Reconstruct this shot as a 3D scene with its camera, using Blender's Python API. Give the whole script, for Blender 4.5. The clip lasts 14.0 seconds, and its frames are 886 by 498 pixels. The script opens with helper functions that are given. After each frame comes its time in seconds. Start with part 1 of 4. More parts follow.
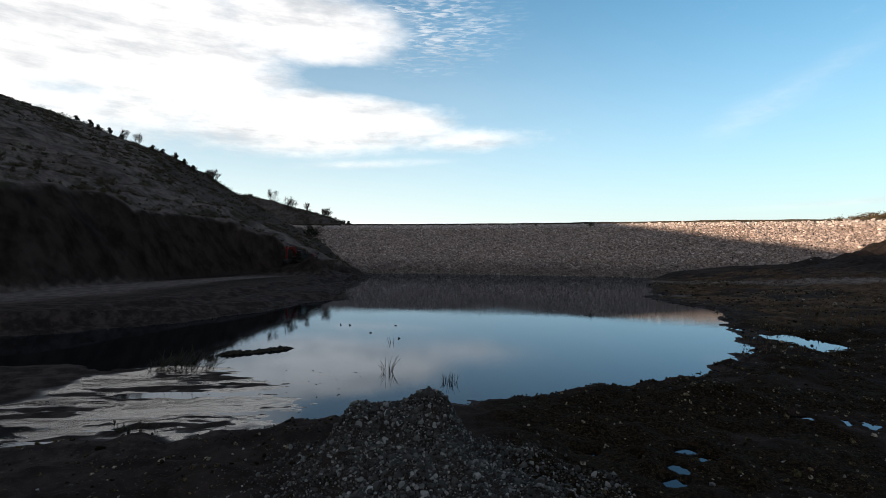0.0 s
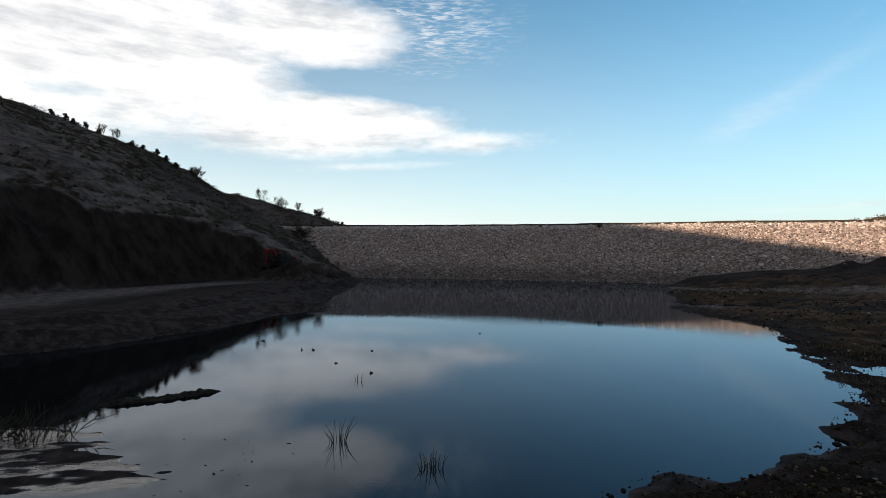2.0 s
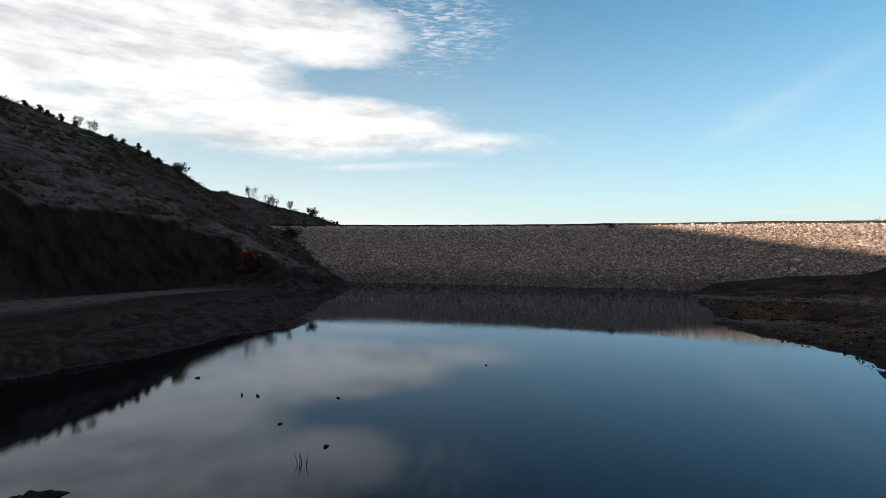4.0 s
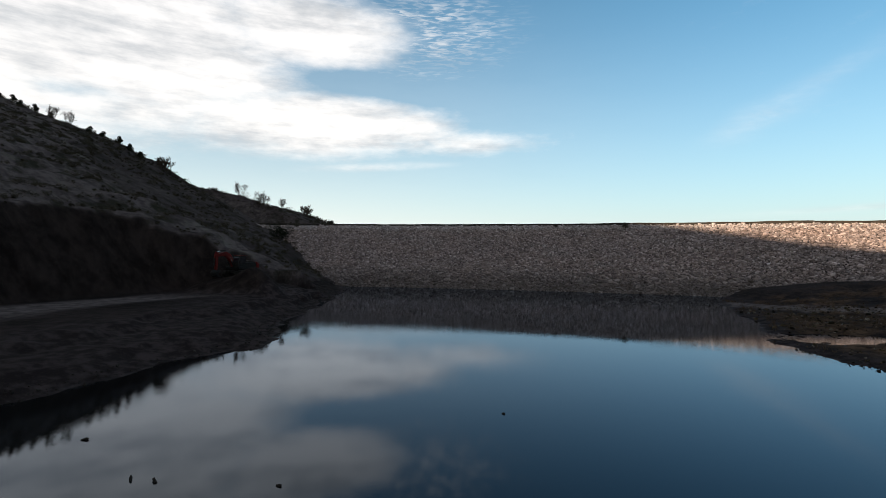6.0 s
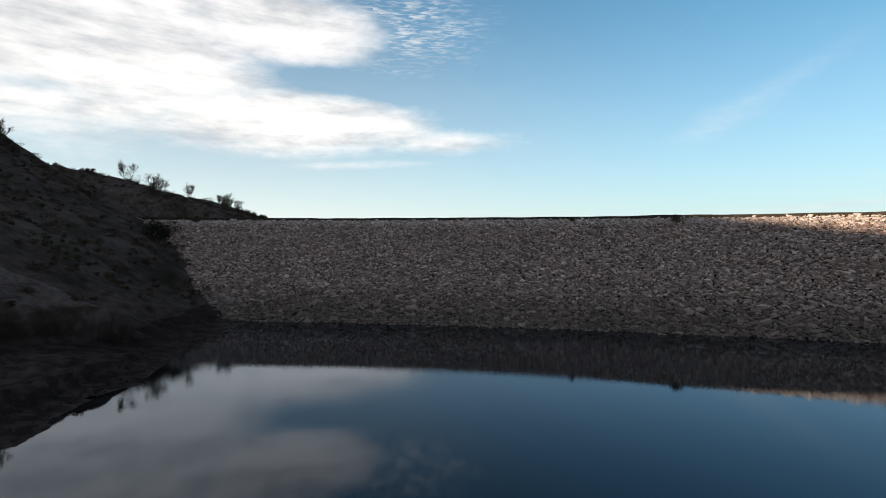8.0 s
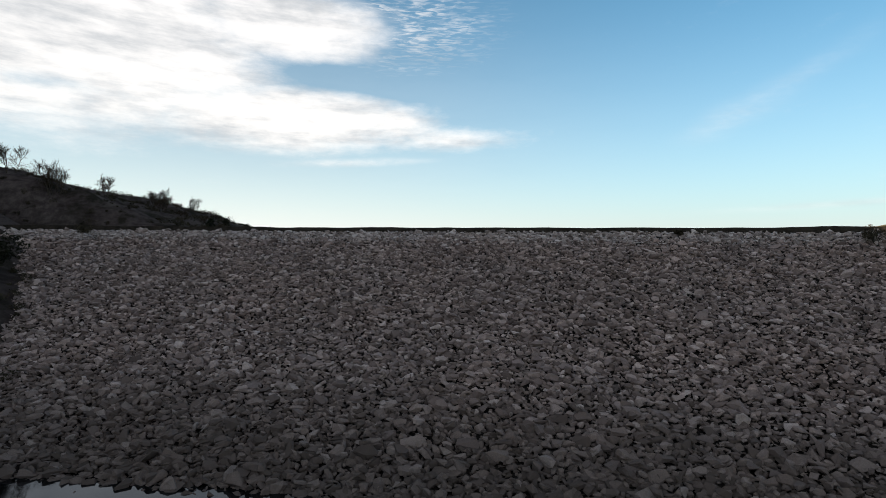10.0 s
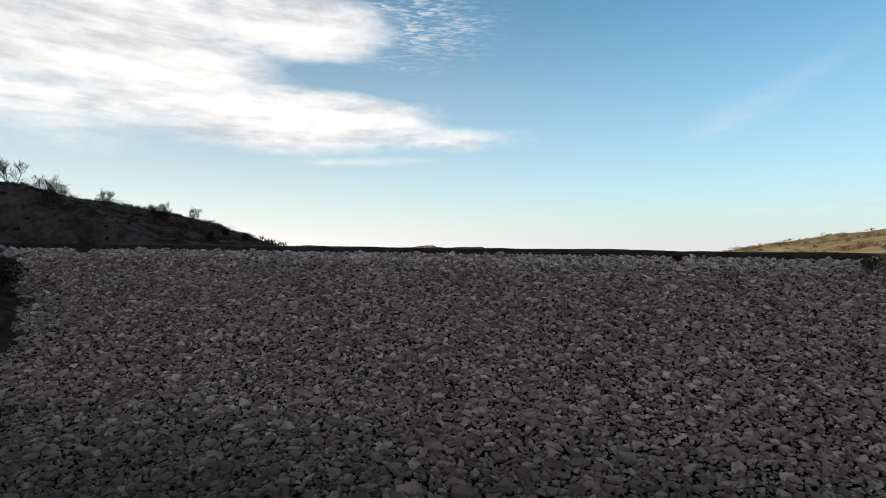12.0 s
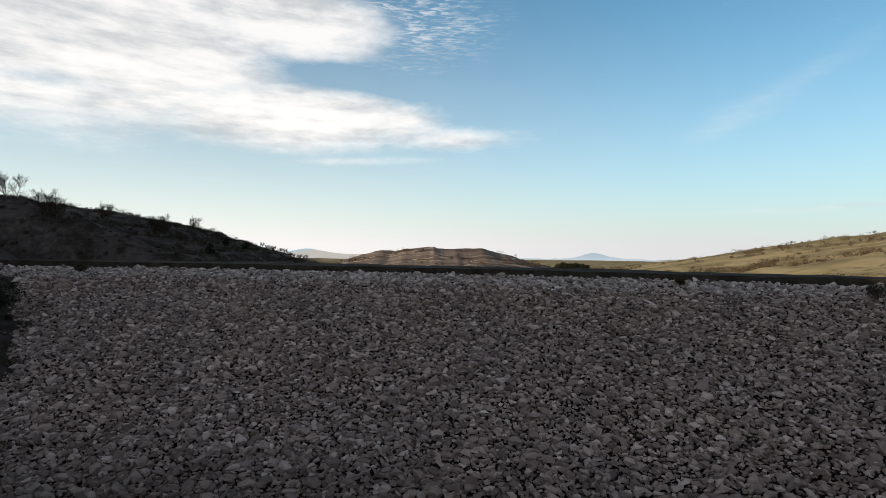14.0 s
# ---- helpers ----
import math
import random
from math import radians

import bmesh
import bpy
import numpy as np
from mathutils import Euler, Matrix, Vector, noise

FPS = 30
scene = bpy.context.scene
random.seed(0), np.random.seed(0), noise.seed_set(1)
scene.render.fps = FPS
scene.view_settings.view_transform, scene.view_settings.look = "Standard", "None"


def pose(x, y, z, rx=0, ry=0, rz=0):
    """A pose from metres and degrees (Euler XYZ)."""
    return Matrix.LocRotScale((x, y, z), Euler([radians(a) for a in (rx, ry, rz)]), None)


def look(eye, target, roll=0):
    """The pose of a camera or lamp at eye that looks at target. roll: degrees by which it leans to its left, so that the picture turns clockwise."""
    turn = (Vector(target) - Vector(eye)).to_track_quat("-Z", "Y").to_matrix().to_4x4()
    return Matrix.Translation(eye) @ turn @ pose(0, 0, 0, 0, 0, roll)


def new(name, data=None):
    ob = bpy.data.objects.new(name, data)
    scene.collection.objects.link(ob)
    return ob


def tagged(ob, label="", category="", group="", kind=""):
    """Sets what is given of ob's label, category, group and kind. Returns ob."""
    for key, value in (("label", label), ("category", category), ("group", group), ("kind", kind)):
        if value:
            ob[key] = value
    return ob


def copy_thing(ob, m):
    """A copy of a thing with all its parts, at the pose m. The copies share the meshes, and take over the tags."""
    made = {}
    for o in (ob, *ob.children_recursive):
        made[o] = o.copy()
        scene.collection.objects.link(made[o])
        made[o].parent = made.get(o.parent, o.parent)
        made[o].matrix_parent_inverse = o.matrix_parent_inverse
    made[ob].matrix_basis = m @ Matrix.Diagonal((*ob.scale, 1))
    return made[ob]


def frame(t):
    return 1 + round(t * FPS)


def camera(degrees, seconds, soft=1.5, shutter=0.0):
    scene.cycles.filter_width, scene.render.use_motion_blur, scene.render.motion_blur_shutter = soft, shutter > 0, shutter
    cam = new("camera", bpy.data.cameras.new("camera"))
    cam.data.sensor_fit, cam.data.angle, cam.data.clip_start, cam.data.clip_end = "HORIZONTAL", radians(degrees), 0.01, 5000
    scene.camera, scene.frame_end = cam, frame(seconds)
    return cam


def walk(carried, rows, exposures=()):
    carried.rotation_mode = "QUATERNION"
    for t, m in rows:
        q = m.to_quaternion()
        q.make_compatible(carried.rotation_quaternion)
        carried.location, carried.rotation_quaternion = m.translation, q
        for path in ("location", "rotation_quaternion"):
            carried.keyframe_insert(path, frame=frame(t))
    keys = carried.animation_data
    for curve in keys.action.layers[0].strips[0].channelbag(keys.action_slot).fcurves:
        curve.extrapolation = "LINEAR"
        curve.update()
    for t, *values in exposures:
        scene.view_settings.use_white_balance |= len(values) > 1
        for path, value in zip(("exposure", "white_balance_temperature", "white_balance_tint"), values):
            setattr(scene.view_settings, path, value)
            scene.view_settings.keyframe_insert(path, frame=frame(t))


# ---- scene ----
# All lengths in metres. Water surface of the reservoir is z = 0, the dam lies ahead along +y.

# ---- camera ----
cam = camera(82.1, 14.0, soft=0.6)
PATH = [
    # t, x, y, z, yaw, pitch, roll
    (0.0, 0.00, 0.00, 6.78, 0.00, -0.37, -0.12),
    (0.5, 0.21, 2.25, 6.80, 0.02, -0.25, -0.20),
    (1.0, 0.40, 4.71, 6.80, 0.08, -0.21, -0.18),
    (1.5, 0.56, 7.11, 6.78, 0.08, -0.14, -0.19),
    (2.0, 0.71, 9.52, 6.80, 0.08, -0.11, -0.18),
    (2.5, 0.86, 12.1, 6.85, 0.12, -0.09, -0.19),
    (3.0, 1.02, 14.5, 6.98, 0.19, -0.10, -0.21),
    (4.25, 1.02, 20.0, 7.16, 0.22, -0.05, -0.38),
    (5.5, 0.88, 25.41, 7.25, 0.26, 0.00, -0.52),
    (6.0, 1.00, 27.6, 7.23, 0.32, 0.00, -0.48),
    (6.5, 1.20, 30.7, 7.26, 0.38, -0.02, -0.36),
    (7.0, 2.25, 41.79, 7.82, 0.72, -0.13, -0.12),
    (7.1, 2.35, 44.2, 7.86, 0.70, -0.13, -0.10),
    (7.2, 2.36, 46.8, 7.88, -2.55, -0.08, -0.10),
    (7.5, 2.38, 54.32, 7.90, -2.64, -0.08, -0.15),
    (8.0, 2.36, 66.3, 8.25, -2.52, -0.13, -0.22),
    (8.5, 2.25, 78.0, 8.95, -2.35, -0.22, -0.28),
    (9.0, 2.12, 88.2, 9.95, -2.15, -0.31, -0.35),
    (9.5, 2.00, 95.6, 10.88, -1.98, -0.38, -0.40),
    (9.8, 1.98, 98.1, 11.33, -1.92, -0.41, -0.42),
    (10.0, 1.98, 98.49, 11.56, -1.90, -0.42, -0.44),
    (10.5, 2.02, 98.55, 12.14, -1.86, -0.47, -0.49),
    (11.0, 2.06, 98.53, 12.75, -1.85, -0.48, -0.55),
    (11.5, 2.14, 98.51, 13.37, -1.83, -0.47, -0.60),
    (12.0, 2.20, 98.51, 13.97, -1.80, -0.44, -0.66),
    (12.5, 2.26, 98.58, 14.58, -1.73, -0.41, -0.73),
    (13.0, 2.29, 98.73, 15.16, -1.69, -0.43, -0.78),
    (13.5, 2.28, 98.87, 15.72, -1.68, -0.45, -0.83),
    (14.0, 2.30, 99.01, 16.27, -1.64, -0.50, -0.84),
]
walk(cam, [(t, pose(x, y, z, 90 + p, r, w)) for t, x, y, z, w, p, r in PATH], exposures=[(0.0, 0.12), (3.0, 0.02), (6.0, -0.04), (7.7, -0.04), (10.0, -0.03), (12.0, -0.09), (14.0, -0.15)])

# ---- light ----
SUN_ELEVATION = radians(8.2)
SUN_BEHIND = radians(33.0)          # how far behind the view's left the sun stands
to_sun = Vector((-math.cos(SUN_BEHIND) * math.cos(SUN_ELEVATION),
                 -math.sin(SUN_BEHIND) * math.cos(SUN_ELEVATION), math.sin(SUN_ELEVATION)))
sun = new("sun", bpy.data.lights.new("sun", "SUN"))
sun.data.energy, sun.data.angle, sun.data.color = 10.5, radians(0.5), (1.0, 0.80, 0.57)
sun.matrix_world = look((0, 0, 100), Vector((0, 0, 100)) - to_sun)
scene.view_settings.exposure = 0.0


class Nodes:
    """Short hand for node trees."""

    def __init__(self, tree):
        self.tree = tree
        tree.nodes.clear()

    def add(self, kind, **settings):
        node = self.tree.nodes.new(kind)
        for key, value in settings.items():
            if key in node.inputs:
                node.inputs[key].default_value = value
            else:
                setattr(node, key, value)
        return node

    def link(self, a, b):
        self.tree.links.new(a, b)

    def put(self, value, socket):
        if isinstance(value, bpy.types.NodeSocket):
            self.link(value, socket)
        else:
            socket.default_value = value

    def math(self, op, a, b=0.0, c=0.0, clamp=False):
        node = self.add("ShaderNodeMath", operation=op, use_clamp=clamp)
        for value, socket in zip((a, b, c), node.inputs):
            self.put(value, socket)
        return node.outputs[0]

    def ramp(self, value, low, high, a=0.0, b=1.0):
        node = self.add("ShaderNodeMapRange", interpolation_type="SMOOTHSTEP")
        for v, name in ((value, "Value"), (low, "From Min"), (high, "From Max"), (a, "To Min"), (b, "To Max")):
            self.put(v, node.inputs[name])
        return node.outputs["Result"]

    def mix(self, factor, a, b, blend="MIX"):
        node = self.add("ShaderNodeMix", data_type="RGBA", blend_type=blend)
        for v, s in ((factor, node.inputs[0]), (a, node.inputs[6]), (b, node.inputs[7])):
            self.put(v, s)
        return node.outputs[2]

    def noise(self, scale, detail=4.0, rough=0.55, vector=None, out="Fac", distortion=0.0):
        node = self.add("ShaderNodeTexNoise", Scale=scale, Detail=detail, Roughness=rough, Distortion=distortion)
        if vector is not None:
            self.link(vector, node.inputs["Vector"])
        return node.outputs[out]


def rgb(r, g, b):
    return (r, g, b, 1.0)


def build_world():
    world = bpy.data.worlds.new("sky")
    scene.world = world
    world.use_nodes = True
    n = Nodes(world.node_tree)
    coord = n.add("ShaderNodeTexCoord").outputs["Generated"]
    sep = n.add("ShaderNodeSeparateXYZ")
    n.link(coord, sep.inputs[0])
    x, y, z = sep.outputs
    az = n.math("ARCTAN2", x, y)                # to the right of +y, radians
    el = n.math("ARCSINE", z)
    sky = n.add("ShaderNodeTexSky", sky_type="NISHITA", sun_disc=False)
    sky.sun_elevation, sky.sun_rotation = SUN_ELEVATION, math.atan2(to_sun.x, to_sun.y)
    sky.air_density, sky.dust_density, sky.ozone_density, sky.altitude = 1.0, 0.6, 1.6, 900
    # clouds: soft banks set by direction, torn by noise
    flat = n.add("ShaderNodeCombineXYZ")
    n.put(az, flat.inputs[0])
    n.put(n.math("MULTIPLY", el, 2.6), flat.inputs[1])
    v = flat.outputs[0]
    warp = n.noise(3.0, 5, 0.6, v)
    warp2 = n.noise(11.0, 6, 0.65, v)
    fine = n.noise(30.0, 5, 0.65, v)
    ripples = n.add("ShaderNodeMapping")
    ripples.inputs["Rotation"].default_value = (0, 0, 0.35)
    ripples.inputs["Scale"].default_value = (34.0, 88.0, 1.0)
    n.link(v, ripples.inputs[0])
    cells = n.noise(1.0, 3, 0.55, ripples.outputs[0], distortion=0.6)
    tear = n.math("ADD", n.math("MULTIPLY", n.math("SUBTRACT", warp, 0.5), 0.8),
                  n.math("ADD", n.math("MULTIPLY", n.math("SUBTRACT", warp2, 0.5), 1.0),
                         n.math("MULTIPLY", n.math("SUBTRACT", fine, 0.5), 0.6)))

    def bank(a0, e0, wa, we, tilt=0.0, power=1.0):
        """A soft bank of cloud round a direction, in degrees; tilt: rise for each degree to the right."""
        da = n.math("SUBTRACT", az, radians(a0))
        de = n.math("SUBTRACT", n.math("SUBTRACT", el, radians(e0)), n.math("MULTIPLY", da, tilt))
        da, de = n.math("DIVIDE", da, radians(wa)), n.math("DIVIDE", de, radians(we))
        r2 = n.math("ADD", n.math("MULTIPLY", da, da), n.math("MULTIPLY", de, de))
        return n.math("EXPONENT", n.math("MULTIPLY", n.math("POWER", r2, power), -1.0))

    total = None
    for weight, *b in ((1.0, -36, 19, 22, 9.5, 0.0, 2.2), (1.0, -15, 22.6, 11.5, 4.2, 0.0, 1.8), (1.0, -15, 13.2, 15, 3.7, 0.03, 2.0), (0.8, -5, 13.4, 7, 2.7, -0.1, 1.6),
                       (0.7, 1, 11.7, 10, 1.35, 0.02, 1.3), (0.9, -30, 33, 26, 8, 0.0, 1.5), (1.0, -70, 16, 25, 9), (0.9, -120, 22, 30, 12), (0.8, 150, 18, 40, 8), (0.8, -45, 40, 30, 9)):
        one = n.math("MULTIPLY", bank(*b), weight)
        total = one if total is None else n.math("MAXIMUM", total, one)
    for weight, *b in ((1.05, -3, 17.4, 11, 1.15, -0.05, 1.2), (0.45, -36, 14.0, 4.0, 0.8), (0.35, -4.5, 25.5, 8, 1.2)):      # blue gaps
        total = n.math("SUBTRACT", total, n.math("MULTIPLY", bank(*b), weight))
    dense = n.ramp(n.math("ADD", total, n.math("MULTIPLY", tear, 0.60)), 0.05, 1.0)
    fleece = n.math("MULTIPLY", n.math("MULTIPLY", bank(-2.5, 22.8, 8.5, 3.6, 0.0, 1.4), n.ramp(cells, 0.40, 0.70)), n.ramp(warp2, 0.30, 0.60, 0.25, 0.7))
    wisp = n.math("MULTIPLY", n.math("ADD", bank(31.5, 12.6, 3.6, 1.3, 0.35), n.math("MULTIPLY", bank(37, 15.6, 5.0, 1.0, 0.5), 0.5)), n.ramp(warp2, 0.30, 0.70, 0.3, 1.0))
    low = n.math("MULTIPLY", bank(-8, 9.0, 6.5, 0.4, 0.05), n.ramp(warp2, 0.3, 0.65, 0.25, 0.7))
    streak = n.math("MULTIPLY", bank(41, 4.0, 8, 0.3, 0.04), 0.3)
    veil = n.math("MULTIPLY", bank(-6, 14, 22, 9), 0.05)
    cover = n.math("MAXIMUM", n.math("MAXIMUM", dense, n.math("MAXIMUM", fleece, n.math("MULTIPLY", wisp, 0.24))), n.math("MAXIMUM", veil, n.math("MAXIMUM", low, streak)))
    bands = n.add("ShaderNodeMapping")
    bands.inputs["Rotation"].default_value = (0, 0, 0.08)
    bands.inputs["Scale"].default_value = (3.2, 7.5, 1.0)
    n.link(v, bands.inputs[0])
    thick = n.ramp(n.math("ADD", n.math("MULTIPLY", n.noise(1.0, 6, 0.6, bands.outputs[0]), 0.75), n.math("MULTIPLY", n.noise(17.0, 4, 0.6, v), 0.25)), 0.42, 0.66)
    # unseen cloud overhead and behind, added to make the fill light neutral
    high = n.math("MULTIPLY", n.ramp(el, radians(38), radians(62)), n.ramp(warp, 0.25, 0.7, 0.35, 0.75))
    rear = n.math("MULTIPLY", n.ramp(n.math("ABSOLUTE", az), radians(60), radians(100)), n.ramp(warp, 0.3, 0.65, 0.06, 0.32))
    cover = n.math("MAXIMUM", cover, n.math("MAXIMUM", high, n.math("MULTIPLY", rear, n.ramp(el, 0.0, 0.1))))
    lit = n.mix(n.ramp(el, radians(13), radians(20)), rgb(1.20, 1.16, 1.12), rgb(1.14, 1.11, 1.09))
    cloud = n.mix(thick, lit, rgb(0.68, 0.695, 0.715))
    cloud = n.mix(n.ramp(el, radians(38), radians(62)), cloud, n.mix(thick, rgb(0.46, 0.43, 0.40), rgb(0.32, 0.31, 0.30)))
    tint = n.mix(n.ramp(el, radians(12), radians(26)), rgb(0.067, 0.184, 0.208), rgb(0.049, 0.176, 0.207))
    # sky out of view tinted warm, as by the low sun, to warm the fill
    aside = n.math("MAXIMUM", n.ramp(n.math("ABSOLUTE", az), radians(55), radians(105)), n.ramp(el, radians(35), radians(60)))
    tint = n.mix(aside, tint, rgb(0.112, 0.172, 0.172))
    clear = n.mix(1.0, sky.outputs[0], tint, "MULTIPLY")
    haze = n.math("EXPONENT", n.math("MULTIPLY", n.math("MAXIMUM", el, 0.0), -1.0 / radians(12.0)))
    clear = n.mix(n.math("MULTIPLY", haze, 0.98), clear, n.mix(n.ramp(az, radians(-32), radians(36)), rgb(1.14, 1.10, 1.07), rgb(0.84, 0.83, 0.85)))
    colour = n.mix(n.math("MULTIPLY", cover, 0.95), clear, cloud)
    back = n.add("ShaderNodeBackground", Strength=1.0)
    n.link(colour, back.inputs[0])
    out = n.add("ShaderNodeOutputWorld")
    n.link(back.outputs[0], out.inputs[0])


build_world()


# ---- materials ----
def material(name):
    mat = bpy.data.materials.new(name)
    mat.use_nodes = True
    n = Nodes(mat.node_tree)
    shader = n.add("ShaderNodeBsdfPrincipled")
    out = n.add("ShaderNodeOutputMaterial")
    n.link(shader.outputs[0], out.inputs[0])
    return mat, n, shader


def bump(n, shader, height, strength, distance):
    node = n.add("ShaderNodeBump", Strength=strength, Distance=distance)
    n.link(height, node.inputs["Height"])
    n.link(node.outputs[0], shader.inputs["Normal"])


def position(n):
    return n.add("ShaderNodeNewGeometry").outputs["Position"]


def simple(name, a, b, scale, rough=0.8, metal=0.0, relief=0.3, distance=0.02):
    """Two tones mixed by a coarse and a fine noise, with relief."""
    mat, n, s = material(name)
    where = position(n)
    coarse, fine = n.noise(scale, 4, 0.6, where), n.noise(scale * 9, 4, 0.6, where)
    blend = n.ramp(n.math("ADD", n.math("MULTIPLY", coarse, 0.6), n.math("MULTIPLY", fine, 0.4)), 0.35, 0.65)
    n.link(n.mix(blend, rgb(*a), rgb(*b)), s.inputs["Base Color"])
    s.inputs["Roughness"].default_value, s.inputs["Metallic"].default_value = rough, metal
    s.inputs["Specular IOR Level"].default_value = 0.5 if rough < 0.6 else 0.06
    if relief:
        bump(n, s, fine, relief, distance)
    return mat


def make_water():
    mat, n, s = material("water")
    where = position(n)
    s.inputs["Base Color"].default_value = rgb(0.004, 0.004, 0.004)
    s.inputs["Roughness"].default_value = 1.0
    s.inputs["Specular IOR Level"].default_value = 0.0
    stretch = n.add("ShaderNodeMapping")
    stretch.inputs["Scale"].default_value = (1.0, 2.2, 1.0)
    n.link(where, stretch.inputs[0])
    small = n.noise(5.0, 3, 0.5, stretch.outputs[0])
    patch = n.ramp(n.noise(0.05, 3, 0.5, where), 0.4, 0.7, 0.25, 1.0)
    ripple = n.add("ShaderNodeBump", Strength=0.09, Distance=0.02)
    n.link(n.math("MULTIPLY", small, patch), ripple.inputs["Height"])
    gloss = n.add("ShaderNodeBsdfGlossy", Color=rgb(0.78, 0.88, 1.0), Roughness=0.015)
    share = n.add("ShaderNodeFresnel", IOR=1.34)
    both = n.add("ShaderNodeMixShader")
    n.link(ripple.outputs[0], gloss.inputs["Normal"])
    n.link(ripple.outputs[0], share.inputs["Normal"])
    n.link(share.outputs[0], both.inputs[0])
    n.link(s.outputs[0], both.inputs[1])
    n.link(gloss.outputs[0], both.inputs[2])
    for node in n.tree.nodes:
        if node.bl_idname == "ShaderNodeOutputMaterial":
            n.link(both.outputs[0], node.inputs[0])
    return mat


def make_ground():
    mat, n, s = material("ground")
    where = position(n)

    def zone(name):
        return n.add("ShaderNodeAttribute", attribute_name=name).outputs["Fac"]
    wet = zone("wet")
    n1, n2, n3 = n.noise(0.12, 5, 0.6, where), n.noise(1.1, 5, 0.65, where), n.noise(9.0, 4, 0.6, where)
    mix12 = n.ramp(n.math("ADD", n.math("MULTIPLY", n1, 0.5), n.math("MULTIPLY", n2, 0.5)), 0.38, 0.62)
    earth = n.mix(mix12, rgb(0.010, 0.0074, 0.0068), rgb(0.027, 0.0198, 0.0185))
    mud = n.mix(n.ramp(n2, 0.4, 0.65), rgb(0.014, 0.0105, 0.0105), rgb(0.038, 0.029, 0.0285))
    # near-black brown for the dark parts of the near right bank
    bank_dark = n.mix(n.ramp(n3, 0.4, 0.65), rgb(0.0035, 0.0025, 0.0018), rgb(0.020, 0.013, 0.008))
    grass = n.mix(mix12, rgb(0.048, 0.037, 0.036), rgb(0.115, 0.092, 0.088))
    scrub = n.mix(n.ramp(n.noise(0.22, 6, 0.7, where), 0.47, 0.62), grass, rgb(0.025, 0.023, 0.016))
    field = n.mix(n.ramp(n.noise(0.02, 6, 0.65, where), 0.4, 0.6), rgb(0.29, 0.235, 0.135), rgb(0.15, 0.125, 0.068))
    scrub = n.mix(n.math("MULTIPLY", n.ramp(n.noise(0.16, 6, 0.7, where), 0.55, 0.68), 0.7), scrub, rgb(0.13, 0.113, 0.096))
    fields = n.mix(n.ramp(n.noise(0.05, 6, 0.75, where), 0.56, 0.66), field, rgb(0.09, 0.075, 0.045))
    layers = n.add("ShaderNodeMapping")
    layers.inputs["Scale"].default_value = (0.13, 0.13, 1.6)
    n.link(where, layers.inputs[0])
    ledge = n.noise(1.0, 8, 0.75, layers.outputs[0])
    scrub = n.mix(n.ramp(ledge, 0.52, 0.66, 0.0, 0.75), scrub, rgb(0.02, 0.016, 0.015))
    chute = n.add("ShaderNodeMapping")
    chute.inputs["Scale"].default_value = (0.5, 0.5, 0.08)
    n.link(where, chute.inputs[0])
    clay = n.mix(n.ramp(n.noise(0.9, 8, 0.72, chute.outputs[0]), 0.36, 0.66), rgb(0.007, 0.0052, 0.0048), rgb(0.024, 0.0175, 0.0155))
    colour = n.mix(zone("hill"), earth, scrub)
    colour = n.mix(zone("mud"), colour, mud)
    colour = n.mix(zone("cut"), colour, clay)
    colour = n.mix(zone("bank_dark"), colour, bank_dark)
    colour = n.mix(zone("turf"), colour, n.mix(n.ramp(n2, 0.35, 0.65), rgb(0.024, 0.014, 0.009), rgb(0.085, 0.052, 0.032)))
    colour = n.mix(n.math("MULTIPLY", zone("track"), 0.85), colour, n.mix(n.ramp(n2, 0.35, 0.7), rgb(0.060, 0.048, 0.046), rgb(0.15, 0.122, 0.116)))
    fleck = n.math("MULTIPLY", n.ramp(n.noise(17.0, 3, 0.7, where), 0.58, 0.70), n.ramp(n.noise(0.7, 4, 0.6, where), 0.35, 0.6, 0.15, 1.0))
    colour = n.mix(n.math("MULTIPLY", fleck, n.math("SUBTRACT", 0.8, n.math("MULTIPLY", wet, 2.0), clamp=True)), colour, rgb(0.085, 0.066, 0.05))
    colour = n.mix(zone("field"), colour, fields)
    # far hump: worn pasture crossed by pale walls and paths
    strips = n.add("ShaderNodeMapping")
    strips.inputs["Rotation"].default_value = (0, 0, 0.5)
    strips.inputs["Scale"].default_value = (0.012, 0.05, 0.0)
    n.link(where, strips.inputs[0])
    plots = n.mix(n.ramp(n.noise(1.0, 4, 0.5, strips.outputs[0]), 0.42, 0.58), rgb(0.080, 0.062, 0.055), rgb(0.150, 0.120, 0.105))
    seam = n.math("ABSOLUTE", n.math("SUBTRACT", n.noise(0.8, 2, 0.4, strips.outputs[0]), 0.5))
    plots = n.mix(n.ramp(seam, 0.004, 0.016, 0.8, 0.0), plots, rgb(0.42, 0.34, 0.27))
    colour = n.mix(zone("hump"), colour, plots)
    n.link(colour, s.inputs["Base Color"])
    n.put(n.ramp(zone("wet"), 0.2, 0.6, 0.03, 0.85), s.inputs["Specular IOR Level"])
    n.put(n.ramp(n.math("ADD", wet, n.math("MULTIPLY", n.math("SUBTRACT", n2, 0.5), 0.8)), 0.3, 0.75, 1.0, 0.13), s.inputs["Roughness"])
    crease = n.add("ShaderNodeMapping")
    crease.inputs["Scale"].default_value = (0.7, 3.4, 1.0)
    crease.inputs["Rotation"].default_value = (0, 0, 0.12)
    n.link(where, crease.inputs[0])
